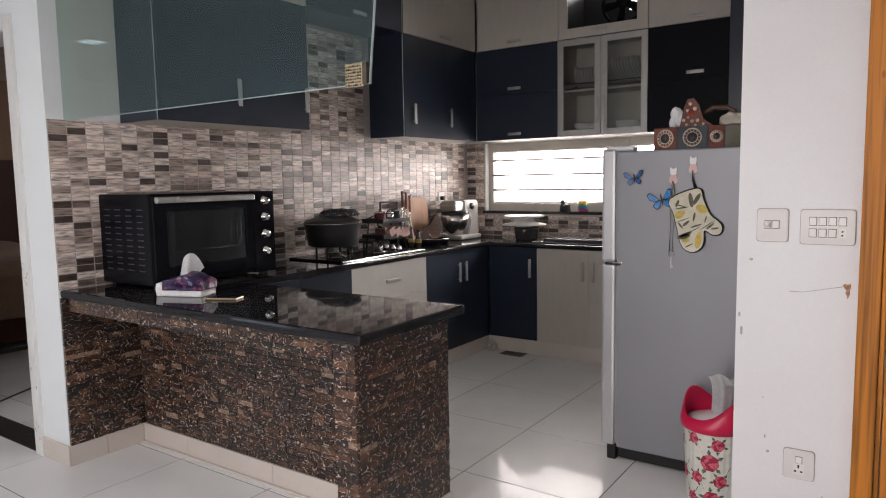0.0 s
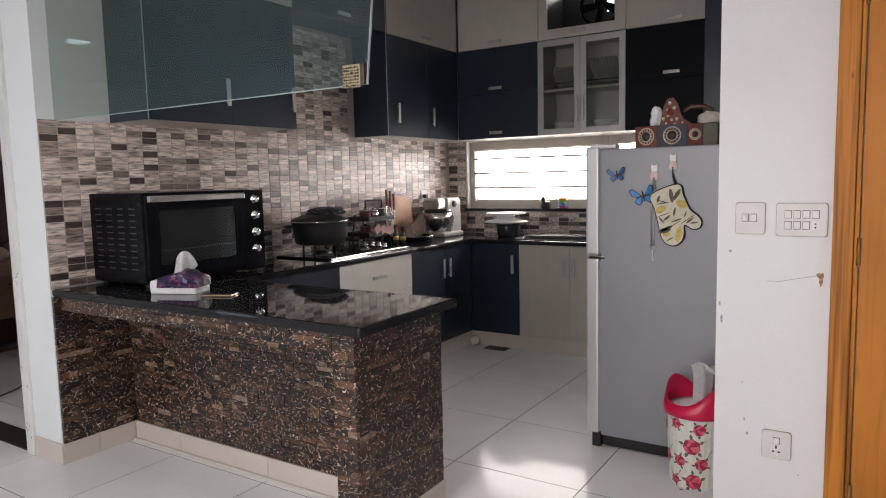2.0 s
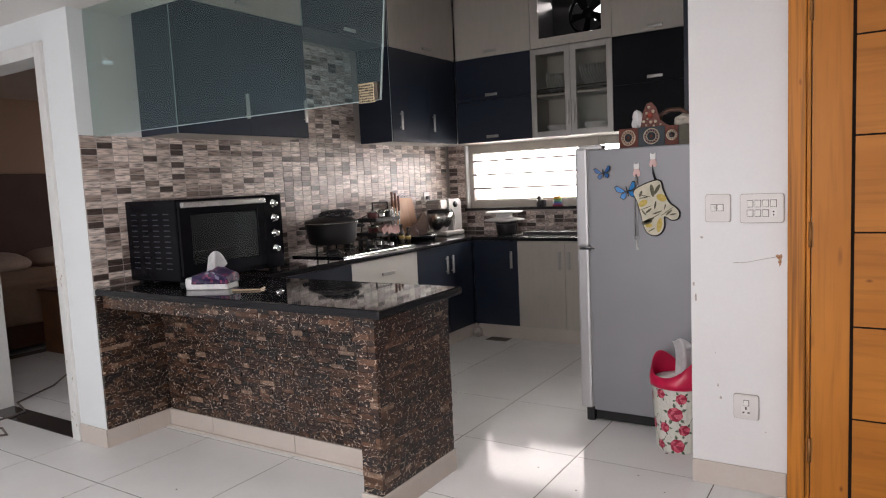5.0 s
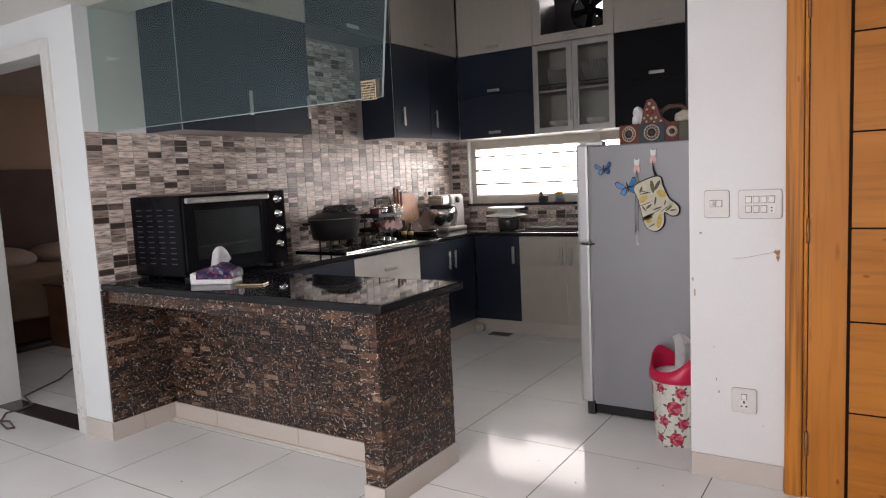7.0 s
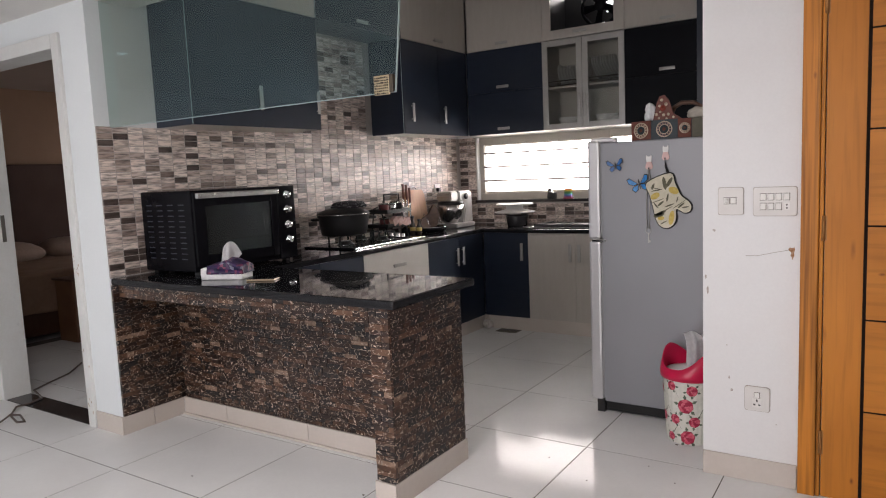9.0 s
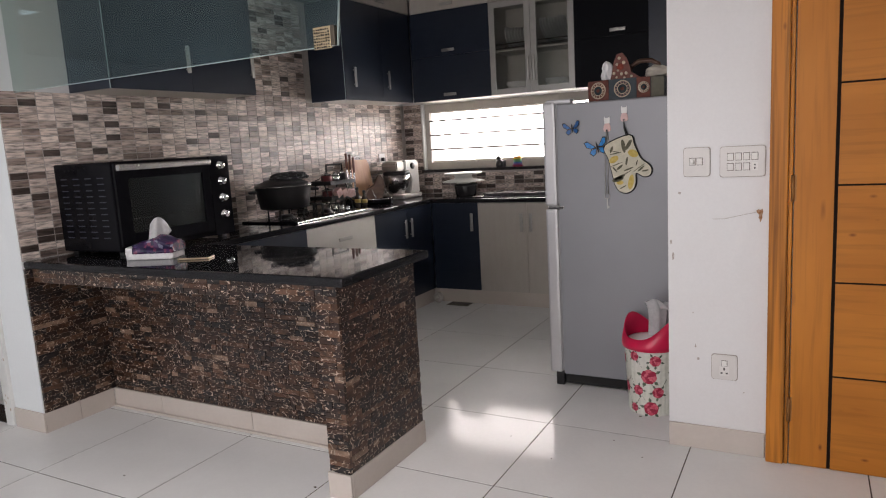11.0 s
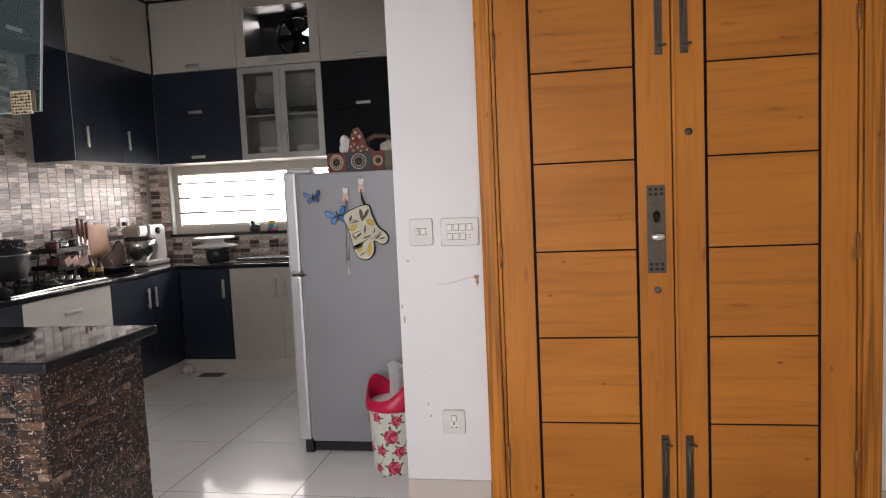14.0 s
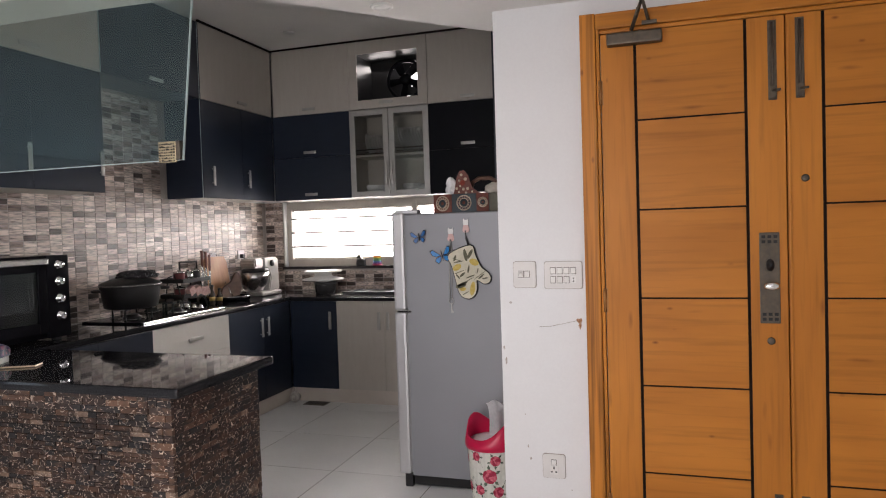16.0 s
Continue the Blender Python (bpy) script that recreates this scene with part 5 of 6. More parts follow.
def butterfly(x, z, size, tilt, mat, label):
    b = thing("butterfly_magnet", (x, FYF, z), label, "magnet", "fridge magnets")
    for s in (-1, 1):
        for pts in ([(0.004, 0.0), (0.045, 0.045), (0.062, 0.04), (0.055, 0.012), (0.03, -0.004)], [(0.004, 0.0), (0.034, -0.006), (0.046, -0.022), (0.03, -0.042), (0.012, -0.03)]):
            mu, mv = sum(u for u, v in pts) / 5, sum(v for u, v in pts) / 5
            bm = prism([(s * u * size, v * size) for u, v in pts], "y", -0.0002, 0.0008)
            bm.transform(Matrix.Translation((x, FYF - 0.004, z)) @ Matrix.Rotation(radians(tilt), 4, "Y") @ Matrix.Rotation(radians(-14 * s), 4, "Z"))
            part("wing_border", bm, BLACK, b, "dark wing border")
            bm = prism([(s * (mu + (u - mu) * 0.8) * size, (mv + (v - mv) * 0.8) * size) for u, v in pts], "y", -0.0008, -0.0002)
            bm.transform(Matrix.Translation((x, FYF - 0.004, z)) @ Matrix.Rotation(radians(tilt), 4, "Y") @ Matrix.Rotation(radians(-14 * s), 4, "Z"))
            part("wing", bm, mat, b)
    bm = bmesh.new()
    lathe(bm, [(0.001, -0.03 * size), (0.0035, -0.01 * size), (0.0035, 0.015 * size), (0.001, 0.03 * size)], seg=8)
    bm.transform(Matrix.Translation((x, FYF - 0.0035, z)) @ Matrix.Rotation(radians(tilt), 4, "Y"))
    part("body", bm, BLACK, b)


butterfly(-1.092, 1.403, 0.78, -8, BLUE, "deep blue butterfly magnet on the fridge side")
butterfly(-0.962, 1.30, 0.98, -14, BLUE2, "bright blue butterfly magnet behind a hanging chain")
PINK = paint("pale_pink_hook", (0.70, 0.45, 0.42), 0.3)
for x, z in ((-0.909, 1.422), (-0.822, 1.468)):
    hk = thing("adhesive_hook", (x, FYF, z), "pale pink cat-shaped adhesive hook", "hook", "fridge hooks")
    o = [(-0.011, -0.004), (-0.016, -0.02), (-0.019, -0.036), (-0.012, -0.046), (0.012, -0.046), (0.019, -0.036), (0.016, -0.02), (0.011, -0.004)]
    bm = prism([(x + u * 1.05, z + v) for u, v in o], "y", FYF - 0.008, FYF - 0.0005, bevel=0.0015)
    part("body", bm, PINK, hk)
    o = [(-0.013, 0.0), (0.013, 0.0), (0.015, 0.02), (0.013, 0.036), (0.007, 0.028), (-0.007, 0.028), (-0.013, 0.036), (-0.015, 0.02)]
    bm = prism([(x + u, z + v - 0.006) for u, v in o], "y", FYF - 0.009, FYF - 0.0005, bevel=0.0012)
    part("head", bm, WHITE_P, hk, "white cat head")
    part("peg", tube([(x, FYF - 0.008, z - 0.036), (x, FYF - 0.018, z - 0.042), (x, FYF - 0.02, z - 0.034)], 0.0025, 6), STEEL, hk)

# oven mitt
mt_ = thing("oven_mitt", (-0.81, FYF - 0.012, 1.2), "cream oven mitt with lemons, leaves and a dark binding", "oven mitt")
outline = [(-0.918, 1.305), (-0.797, 1.352), (-0.772, 1.30), (-0.742, 1.236), (-0.705, 1.205), (-0.690, 1.178), (-0.700, 1.152), (-0.728, 1.147), (-0.755, 1.163), (-0.768, 1.160), (-0.768, 1.115), (-0.782, 1.083), (-0.812, 1.066), (-0.848, 1.076), (-0.870, 1.11), (-0.884, 1.17), (-0.902, 1.24)]
smooth = []
for k in range(len(outline)):
    p0, p1, p2, p3 = (Vector(outline[(k + d) % len(outline)]) for d in (-1, 0, 1, 2))
    for s in (0, 0.25, 0.5, 0.75):
        smooth.append(tuple(0.5 * (2 * p1 + (p2 - p0) * s + (2 * p0 - 5 * p1 + 4 * p2 - p3) * s * s + (3 * p1 - p0 - 3 * p2 + p3) * s ** 3)))
MITT = paint("cream_mitt_cloth", (0.70, 0.66, 0.53), 0.9, second=(0.50, 0.48, 0.36), scale=20, amount=0.6, bump=0.3, bump_scale=200)
part("body", prism(smooth, "y", FYF - 0.020, FYF - 0.002), MITT, mt_)
part("binding", tube([(u, FYF - 0.011, v) for u, v in smooth], 0.0062, 8, True), BLACK, mt_, "dark fabric binding")
part("loop", tube([(-0.81, FYF - 0.012, 1.345), (-0.822, FYF - 0.014, 1.39), (-0.822, FYF - 0.02, 1.428), (-0.818, FYF - 0.014, 1.39), (-0.803, FYF - 0.012, 1.35)], 0.0035, 6), BLACK, mt_)
LEMON, LEAF = paint("lemon_print", (0.58, 0.42, 0.09), 0.9, second=(0.68, 0.55, 0.2), scale=60, amount=0.8), paint("leaf_print", (0.10, 0.095, 0.06), 0.9, second=(0.2, 0.19, 0.13), scale=80, amount=0.8)


def blot(cx, cz, a, b, tilt, mat, name, lift):
    pts = []
    for k in range(14):
        w = 2 * math.pi * k / 14
        u, v = a * math.cos(w), b * math.sin(w)
        c, s = math.cos(radians(tilt)), math.sin(radians(tilt))
        pts.append((cx + u * c - v * s, cz + u * s + v * c))
    part(name, prism(pts, "y", FYF - 0.0203 - lift, FYF - 0.019), mat, mt_, "printed " + name.split("_")[1])


for cx, cz, a, b, t in ((-0.874, 1.235, 0.026, 0.016, 30), (-0.778, 1.262, 0.027, 0.018, -25), (-0.79, 1.12, 0.038, 0.014, 80), (-0.845, 1.118, 0.018, 0.011, 0)):
    blot(cx, cz, a, b, t, LEMON, "print_lemon", 0.0004)
for cx, cz, a, b, t in ((-0.825, 1.30, 0.034, 0.01, 100), (-0.80, 1.305, 0.03, 0.009, 60), (-0.855, 1.135, 0.03, 0.012, 15), (-0.86, 1.21, 0.035, 0.002, 20), (-0.75, 1.19, 0.04, 0.002, 35), (-0.87, 1.275, 0.03, 0.002, -15), (-0.82, 1.16, 0.045, 0.002, 30), (-0.885, 1.285, 0.018, 0.006, 70), (-0.81, 1.225, 0.022, 0.005, 80), (-0.845, 1.195, 0.02, 0.006, 40), (-0.87, 1.185, 0.018, 0.004, -50),
                        (-0.74, 1.185, 0.022, 0.005, 40), (-0.72, 1.175, 0.018, 0.004, 10), (-0.845, 1.145, 0.03, 0.008, 25), (-0.80, 1.185, 0.026, 0.004, 20), (-0.865, 1.265, 0.03, 0.003, 10), (-0.76, 1.215, 0.016, 0.003, 75), (-0.83, 1.095, 0.02, 0.003, 30)):
    blot(cx, cz, a, b, t, LEAF, "print_leaf", 0.0008)

# key chain
kc = thing("key_chain", (-0.912, FYF - 0.01, 1.1), "thin steel chain with a key hanging from a hook", "key chain")
for dx in (-0.008, 0.012):
    part("chain", tube([(-0.909, FYF - 0.014, 1.385), (-0.912 + dx, FYF - 0.008, 1.3), (-0.918 + dx * 0.7, FYF - 0.006, 1.15), (-0.917 + dx * 0.6, FYF - 0.006, 1.06)], 0.0028, 6), HANDLE, kc)
part("ring", tube([(-0.915 + 0.014 * math.cos(a), FYF - 0.006, 1.05 + 0.014 * math.sin(a)) for a in np.linspace(0, 2 * math.pi, 16, endpoint=False)], 0.002, 6, True), HANDLE, kc)
part("key", boxes((-0.917, -0.911, FYF - 0.008, FYF - 0.005, 0.985, 1.036), (-0.911, -0.905, FYF - 0.008, FYF - 0.005, 0.988, 0.998)), HANDLE, kc)

# patterned carrier box on top of the fridge
gb = thing("gift_box", (-0.83, 3.33, 1.532), "patterned card carrier box with wrapping paper on the fridge", "box")
TERRA, PETROL = paint("terracotta_card", (0.17, 0.048, 0.03), 0.6, second=(0.07, 0.022, 0.02), scale=80, amount=0.6), paint("petrol_card", (0.022, 0.034, 0.042), 0.6, second=(0.04, 0.058, 0.068), scale=80, amount=0.5)
OLIVE, CREAM_C = paint("olive_card", (0.15, 0.145, 0.11), 0.6, scale=40, amount=0.5), paint("cream_print", (0.62, 0.52, 0.40), 0.6)
part("body", prism([(-1.014, 3.262), (-0.9, 3.236), (-0.765, 3.236), (-0.70, 3.262), (-0.64, 3.29), (-0.64, 3.45), (-1.014, 3.45)], "z", 1.533, 1.632), PETROL, gb)
for x0, x1, y0, y1, m_ in ((-1.013, -0.902, 3.2595, 3.2345, TERRA), (-0.898, -0.767, 3.2335, 3.2335, PETROL), (-0.763, -0.702, 3.2345, 3.2595, TERRA), (-0.698, -0.642, 3.2605, 3.2865, OLIVE)):
    cx, cy = (x0 + x1) / 2, (y0 + y1) / 2
    ang = math.atan2(y1 - y0, x1 - x0)
    w = math.hypot(x1 - x0, y1 - y0)
    place = Matrix.Translation((cx, cy, 1.583)) @ Matrix.Rotation(ang, 4, "Z")
    bm = boxes((-w / 2, w / 2, -0.002, 0.0, -0.049, 0.049))
    bm.transform(place)
    pn = part("panel", bm, m_, gb)
    if m_ is OLIVE:
        continue
    for r, c in ((0.042, CREAM_C), (0.036, PETROL if m_ is PETROL else TERRA), (0.026, CREAM_C), (0.022, PETROL), (0.009, TERRA)):
        r *= min(1, w / 0.1)
        bm = bmesh.new()
        lathe(bm, [(r, 0), (r, 0.0006)], seg=28)
        bm.transform(place @ Matrix.Translation((0, -0.0022 - 0.0004 * (0.042 - r) / 0.006, 0)) @ ROT_X90)
        part("medallion", bm, c, pn)
    for k in range(14):
        a = 2 * math.pi * k / 14
        r = 0.031 * min(1, w / 0.1)
        bm = bmesh.new()
        lathe(bm, [(0.004, 0), (0.004, 0.001)], seg=8)
        bm.transform(place @ Matrix.Translation((r * math.cos(a), -0.0042, r * math.sin(a))) @ ROT_X90)
        part("dot", bm, CREAM_C if m_ is TERRA else PINK_C, pn)
part("gable", prism([(-0.908, 1.632), (-0.752, 1.632), (-0.80, 1.665), (-0.822, 1.735), (-0.845, 1.764), (-0.872, 1.758), (-0.888, 1.72), (-0.9, 1.66)], "y", 3.29, 3.296), TERRA, gb, "printed terracotta handle gable")
for cx, cz, r in ((-0.86, 1.738, 0.008), (-0.838, 1.715, 0.009), (-0.872, 1.708, 0.007), (-0.888, 1.665, 0.008), (-0.868, 1.678, 0.006), (-0.85, 1.66, 0.008), (-0.826, 1.662, 0.008), (-0.855, 1.695, 0.016), (-0.80, 1.645, 0.006), (-0.875, 1.645, 0.006), (-0.835, 1.64, 0.006)):
    bm = bmesh.new()
    lathe(bm, [(r, 0), (r, 0.0008)], seg=16)
    lathe(bm, [(r * 0.3, 0.0008), (r * 0.3, 0.0016)], seg=10)
    bm.transform(Matrix.Translation((cx, 3.29, cz)) @ ROT_X90)
    part("rosette", bm, CREAM_C if r < 0.015 else paint("red_print", (0.28, 0.05, 0.03), 0.6), gb)
crumple("wrapping_paper", (-0.93, 3.33, 1.668), 0.03, 0.03, 0.06, TISSUE, "crumpled white wrapping paper in the gift box", "paper", 5, 20)
crumple("wrapping_paper", (-0.68, 3.36, 1.655), 0.065, 0.04, 0.035, paint("beige_paper", (0.55, 0.50, 0.43), 0.8), "crumpled beige wrapping paper in the gift box", "paper", 8)
hd = thing("basket_handle", (-0.76, 3.38, 1.64), "dark brown arched handle behind the gift box", "handle")
part("arch", tube([(-0.84, 3.38, 1.634), (-0.82, 3.38, 1.70), (-0.78, 3.38, 1.722), (-0.72, 3.38, 1.72), (-0.685, 3.38, 1.70), (-0.675, 3.38, 1.64)], 0.012, 10), DKWOOD, hd)

# ---- waste bin ----
bn = thing("waste_bin", (-0.655, 3.05, 0), "rose-print waste bin with a pink swing-lid rim", "bin")
PINKRIM = paint("crimson_plastic", (0.62, 0.012, 0.07), 0.3, fine=0.03)
BINW = paint("white_ribbed_print", (0.72, 0.72, 0.66), 0.45, second=(0.62, 0.66, 0.55), scale=14, amount=0.6)
BX, BY = -0.666, 3.055
bm = bmesh.new()
prof = [(0.108, 0.0), (0.111, 0.01), (0.130, 0.335)]
seg = 64
rings = []
for r, z in prof:
    rings.append([bm.verts.new((BX + (r + 0.0018 * (k % 2)) * math.cos(2 * math.pi * k / seg), BY + (r + 0.0018 * (k % 2)) * math.sin(2 * math.pi * k / seg), z + 0.001)) for k in range(seg)])
for a, b in zip(rings, rings[1:]):
    for k in range(seg):
        bm.faces.new((a[k], a[(k + 1) % seg], b[(k + 1) % seg], b[k]))
bm.faces.new(rings[0])
part("bucket", bm, BINW, bn, "white ribbed bucket")
# rim with a high back and a dipped front
bm = bmesh.new()
rr = []
for r, z, lift in ((0.128, 0.325, 0), (0.142, 0.33, 0), (0.145, 0.352, 0.1), (0.136, 0.385, 1.0), (0.128, 0.383, 1.0), (0.133, 0.35, 0.15), (0.12, 0.325, 0)):
    ring = []
    for k in range(40):
        a = 2 * math.pi * k / 40
        up = 0.5 + 0.5 * math.cos(2 * (a - radians(-28)))
        ring.append(bm.verts.new((BX + r * (1 - 0.06 * lift * up) * math.cos(a), BY + r * (1 - 0.06 * lift * up) * math.sin(a), z + 0.09 * lift * up ** 1.5)))
    rr.append(ring)
for a, b in zip(rr, rr[1:] + rr[:1]):
    for k in range(40):
        f = bm.faces.new((a[k], a[(k + 1) % 40], b[(k + 1) % 40], b[k]))
        f.smooth = True
part("rim", bm, PINKRIM, bn, "crimson plastic rim with raised sides")
part("flap", lathe(bmesh.new(), [(0.09, 0), (0.12, 0.004), (0.118, 0.008), (0.03, 0.03)], (BX, BY, 0.352), 28), WHITE_P, bn, "white swing flap")
ROSE3 = paint("rose_crimson", (0.42, 0.015, 0.06), 0.5, second=(0.3, 0.01, 0.04), scale=90, amount=0.8)
ROSE, ROSE2, GREEN = paint("rose_red", (0.22, 0.008, 0.03), 0.5, second=(0.14, 0.006, 0.02), scale=90, amount=0.8), paint("rose_pink", (0.60, 0.06, 0.12), 0.5, second=(0.75, 0.25, 0.28), scale=80, amount=0.8), paint("leaf_green", (0.035, 0.075, 0.05), 0.5, second=(0.25, 0.3, 0.2), scale=70, amount=0.8)


def on_bin(az, z, shape, mat, name, parent, lift):
    """A small print bent onto the bucket's side."""
    r = 0.111 + (z - 0.01) * 0.0585 + 0.0022 + lift
    bm = bmesh.new()
    vs = []
    for u, v in shape:
        a = radians(az) + u / r
        rv = r + v * 0.0615
        vs.append(bm.verts.new((BX + rv * math.cos(a), BY + rv * math.sin(a), z + v)))
    mid = bm.verts.new((BX + r * math.cos(radians(az)), BY + r * math.sin(radians(az)), z))
    for k in range(len(vs)):
        bm.faces.new((mid, vs[k], vs[(k + 1) % len(vs)]))
    return part(name, bm, mat, parent)


def petals(r, n, wob, ph0=0.0):
    return [(r * (1 + wob * math.cos(n * a + ph0)) * math.cos(a), r * (1 + wob * math.cos(n * a + ph0)) * math.sin(a)) for a in np.linspace(0, 2 * math.pi, 32, endpoint=False)]


for k, (az, z, r) in enumerate(((-118, 0.30, 0.024), (-72, 0.285, 0.027), (-86, 0.205, 0.038), (-112, 0.13, 0.026), (-66, 0.125, 0.028), (-82, 0.042, 0.036), (-150, 0.13, 0.026), (-160, 0.27, 0.024), (-20, 0.21, 0.034), (-125, 0.035, 0.022))):
    for s in range(5):
        t = s * 74 + k * 47
        c, sn = math.cos(radians(t)), math.sin(radians(t))
        leaf = [(u * c - v * sn, u * sn + v * c) for u, v in ((r * 0.8, 0), (r * 1.2, r * 0.22), (r * 1.6, 0), (r * 1.2, -r * 0.22))]
        mu, mv = r * 1.2 * c, r * 1.2 * sn
        on_bin(az + math.degrees(mu / 0.12), z + mv, [(u - mu, v - mv) for u, v in leaf], GREEN, "leaf", bn, 0.0002)
    rs = on_bin(az, z, petals(r * 0.96, 7, 0.06, k), ROSE, "rose", bn, 0.0006)
    lift = 0.0009
    for count, ring, size in ((6, 0.66, 0.40), (4, 0.36, 0.30), (2, 0.14, 0.19)):
        for q in range(count):
            a = 2 * math.pi * (q + 0.3 * k) / count
            mu, mv = r * ring * math.cos(a), r * ring * math.sin(a)
            shell = [(r * size * (1.15 * math.cos(w) * -math.sin(a) + 0.72 * math.sin(w) * math.cos(a)), r * size * (1.15 * math.cos(w) * math.cos(a) + 0.72 * math.sin(w) * math.sin(a))) for w in np.linspace(0, 2 * math.pi, 14, endpoint=False)]
            on_bin(az + math.degrees(mu / 0.12), z + mv, shell, ROSE2 if (q + count) % 2 else ROSE3, "petal", rs, lift)
            lift += 0.00008
    for side in (-1, 1):
        for q in range(4):
            mu, mv = side * r * (0.9 + 0.16 * q), r * (1.25 + 0.32 * q)
            sprig = [(u * 0.5 * side - v * 0.3, u * 0.6 + v) for u, v in ((0.009, 0), (0, 0.0022), (-0.009, 0), (0, -0.0022))]
            if z + mv < 0.31:
                on_bin(az + math.degrees(mu / 0.12), z + mv, sprig, GREEN, "leaf", bn, 0.0003)
bm = bmesh.new()
grid = []
across, ahead_, foot = Vector((0.97, 0.24, 0)), Vector((0.24, -0.97, 0)), Vector((BX + 0.015, BY + 0.01, 0.37))
for i in range(16):
    row = []
    for j in range(18):
        u, w = i / 15 - 0.5, j / 17
        bend = min(1.0, w / 0.7)
        over = max(0.0, w - 0.7) / 0.3
        row.append(bm.verts.new(foot + across * (u * (0.075 + 0.03 * w) + 0.055 * over + 0.01 * math.sin(5 * w)) + ahead_ * (0.035 * math.cos(u * 3.0) + 0.005 * math.sin(11 * u + 5 * w)) + Vector((0, 0, 0.185 * math.sin(bend * 1.57) - 0.05 * over ** 2 + 0.012 * math.sin(7 * u + 2)))))
    grid.append(row)
for i in range(15):
    for j in range(17):
        f = bm.faces.new((grid[i][j], grid[i + 1][j], grid[i + 1][j + 1], grid[i][j + 1]))
        f.smooth = True
bmesh.ops.solidify(bm, geom=list(bm.faces), thickness=0.002)
tagged(part("paper_towel", bm, TISSUE), "curled white paper towel sticking out of the bin", "paper towel")

# ---- switches and marks on the entrance wall ----
# brown colour for the shadow line painted round each plate
SHADOW_LINE = paint("plate_shadow_line", (0.30, 0.26, 0.23), 0.8, second=(0.5, 0.45, 0.4), scale=40, amount=0.9)


def plate(name, x0, x1, z0, z1, label, cat):
    t = thing(name, ((x0 + x1) / 2, YD, (z0 + z1) / 2), label, cat)
    r = 0.01
    pts = []
    for cx, cz, a0 in ((x1 - r, z1 - r, 0), (x0 + r, z1 - r, 90), (x0 + r, z0 + r, 180), (x1 - r, z0 + r, 270)):
        pts += [(cx + r * math.cos(radians(a0 + k * 30)), cz + r * math.sin(radians(a0 + k * 30))) for k in range(4)]
    part("plate", prism(pts, "y", YD - 0.010, YD - 0.002, bevel=0.002), PLATE, t)
    mx_, mz_ = (x0 + x1) / 2, (z0 + z1) / 2
    # a slightly larger dark plate behind stands in for the plate's shadow outline
    part("back_box", prism([(mx_ + (u - mx_) * (1 + 0.004 / (x1 - x0)), mz_ + (v - mz_) * (1 + 0.004 / (z1 - z0))) for u, v in pts], "y", YD - 0.004, YD - 0.0003), SHADOW_LINE, t, "painted shadow line against the wall")
    return t


def rocker(t, x, z, w=0.021, h=0.026):
    bm = boxes((x - w / 2, x + w / 2, -0.006, 0.0, z - h / 2, z + h / 2), bevel=0.0015)
    bm.transform(Matrix.Translation((0, YD - 0.0098, 0)))
    for v in bm.verts:
        if v.co.y < YD - 0.012 and v.co.z > z:
            v.co.y += 0.003
    r = part("rocker", bm, SWITCH, t)
    part("gap", boxes((x - w / 2 - 0.0012, x + w / 2 + 0.002, YD - 0.0106, YD - 0.0099, z - h / 2 - 0.002, z + h / 2 + 0.002)), BRONZE, r)


s1 = plate("light_switch", -0.455, -0.355, 1.173, 1.288, "ivory switch plate with a dimmer and a rocker", "switch")
rocker(s1, -0.394, 1.233)
rocker(s1, -0.421, 1.233)
part("dimmer", lathe(bmesh.new(), [(0.009, 0), (0.008, 0.008), (0.005, 0.009)], (-0.421, YD - 0.015, 1.233), 14, m=ROT_X90), SWITCH, s1)
s2 = plate("switch_panel", -0.316, -0.152, 1.168, 1.286, "ivory switch panel with seven white rockers", "switch")
for k in range(4):
    rocker(s2, -0.278 + 0.0295 * k, 1.247)
    if k < 3:
        rocker(s2, -0.278 + 0.0295 * k, 1.207)
part("fuse", boxes((-0.2, -0.178, YD - 0.0105, YD - 0.009, 1.192, 1.222)), SWITCH, s2)
for z in (1.213, 1.2):
    part("indicator", lathe(bmesh.new(), [(0.0032, 0), (0.0032, 0.001)], (-0.189, YD - 0.0105, z), 10, m=ROT_X90), BLACK, s2, "black indicator hole")
s3 = plate("wall_socket", -0.345, -0.247, 0.321, 0.427, "ivory wall socket with a rocker above it", "socket")
rocker(s3, -0.296, 0.392, 0.02, 0.022)
part("face", boxes((-0.315, -0.277, YD - 0.0115, YD - 0.009, 0.338, 0.378), bevel=0.001), SWITCH, s3)
for x, z, w, h in ((-0.296, 0.368, 0.006, 0.012), (-0.306, 0.35, 0.008, 0.006), (-0.286, 0.35, 0.008, 0.006)):
    part("pin_hole", boxes((x - w / 2, x + w / 2, YD - 0.0118, YD - 0.0112, z - h / 2, z + h / 2)), BLACK, s3)
we = bpy.data.objects["wall_entrance"]
STAIN = paint("rust_stain", (0.30, 0.13, 0.05), 0.8, second=(0.55, 0.38, 0.26), scale=70, amount=0.9)
part("stain", prism([(-0.183, 1.030), (-0.175, 1.036), (-0.168, 1.033), (-0.160, 1.038), (-0.157, 1.027), (-0.161, 1.014), (-0.160, 1.002), (-0.164, 0.99), (-0.168, 0.984), (-0.170, 0.996), (-0.174, 1.003), (-0.171, 1.014), (-0.177, 1.020)], "y", YD - 0.0008, YD), STAIN, we, "rust-brown plaster stain")
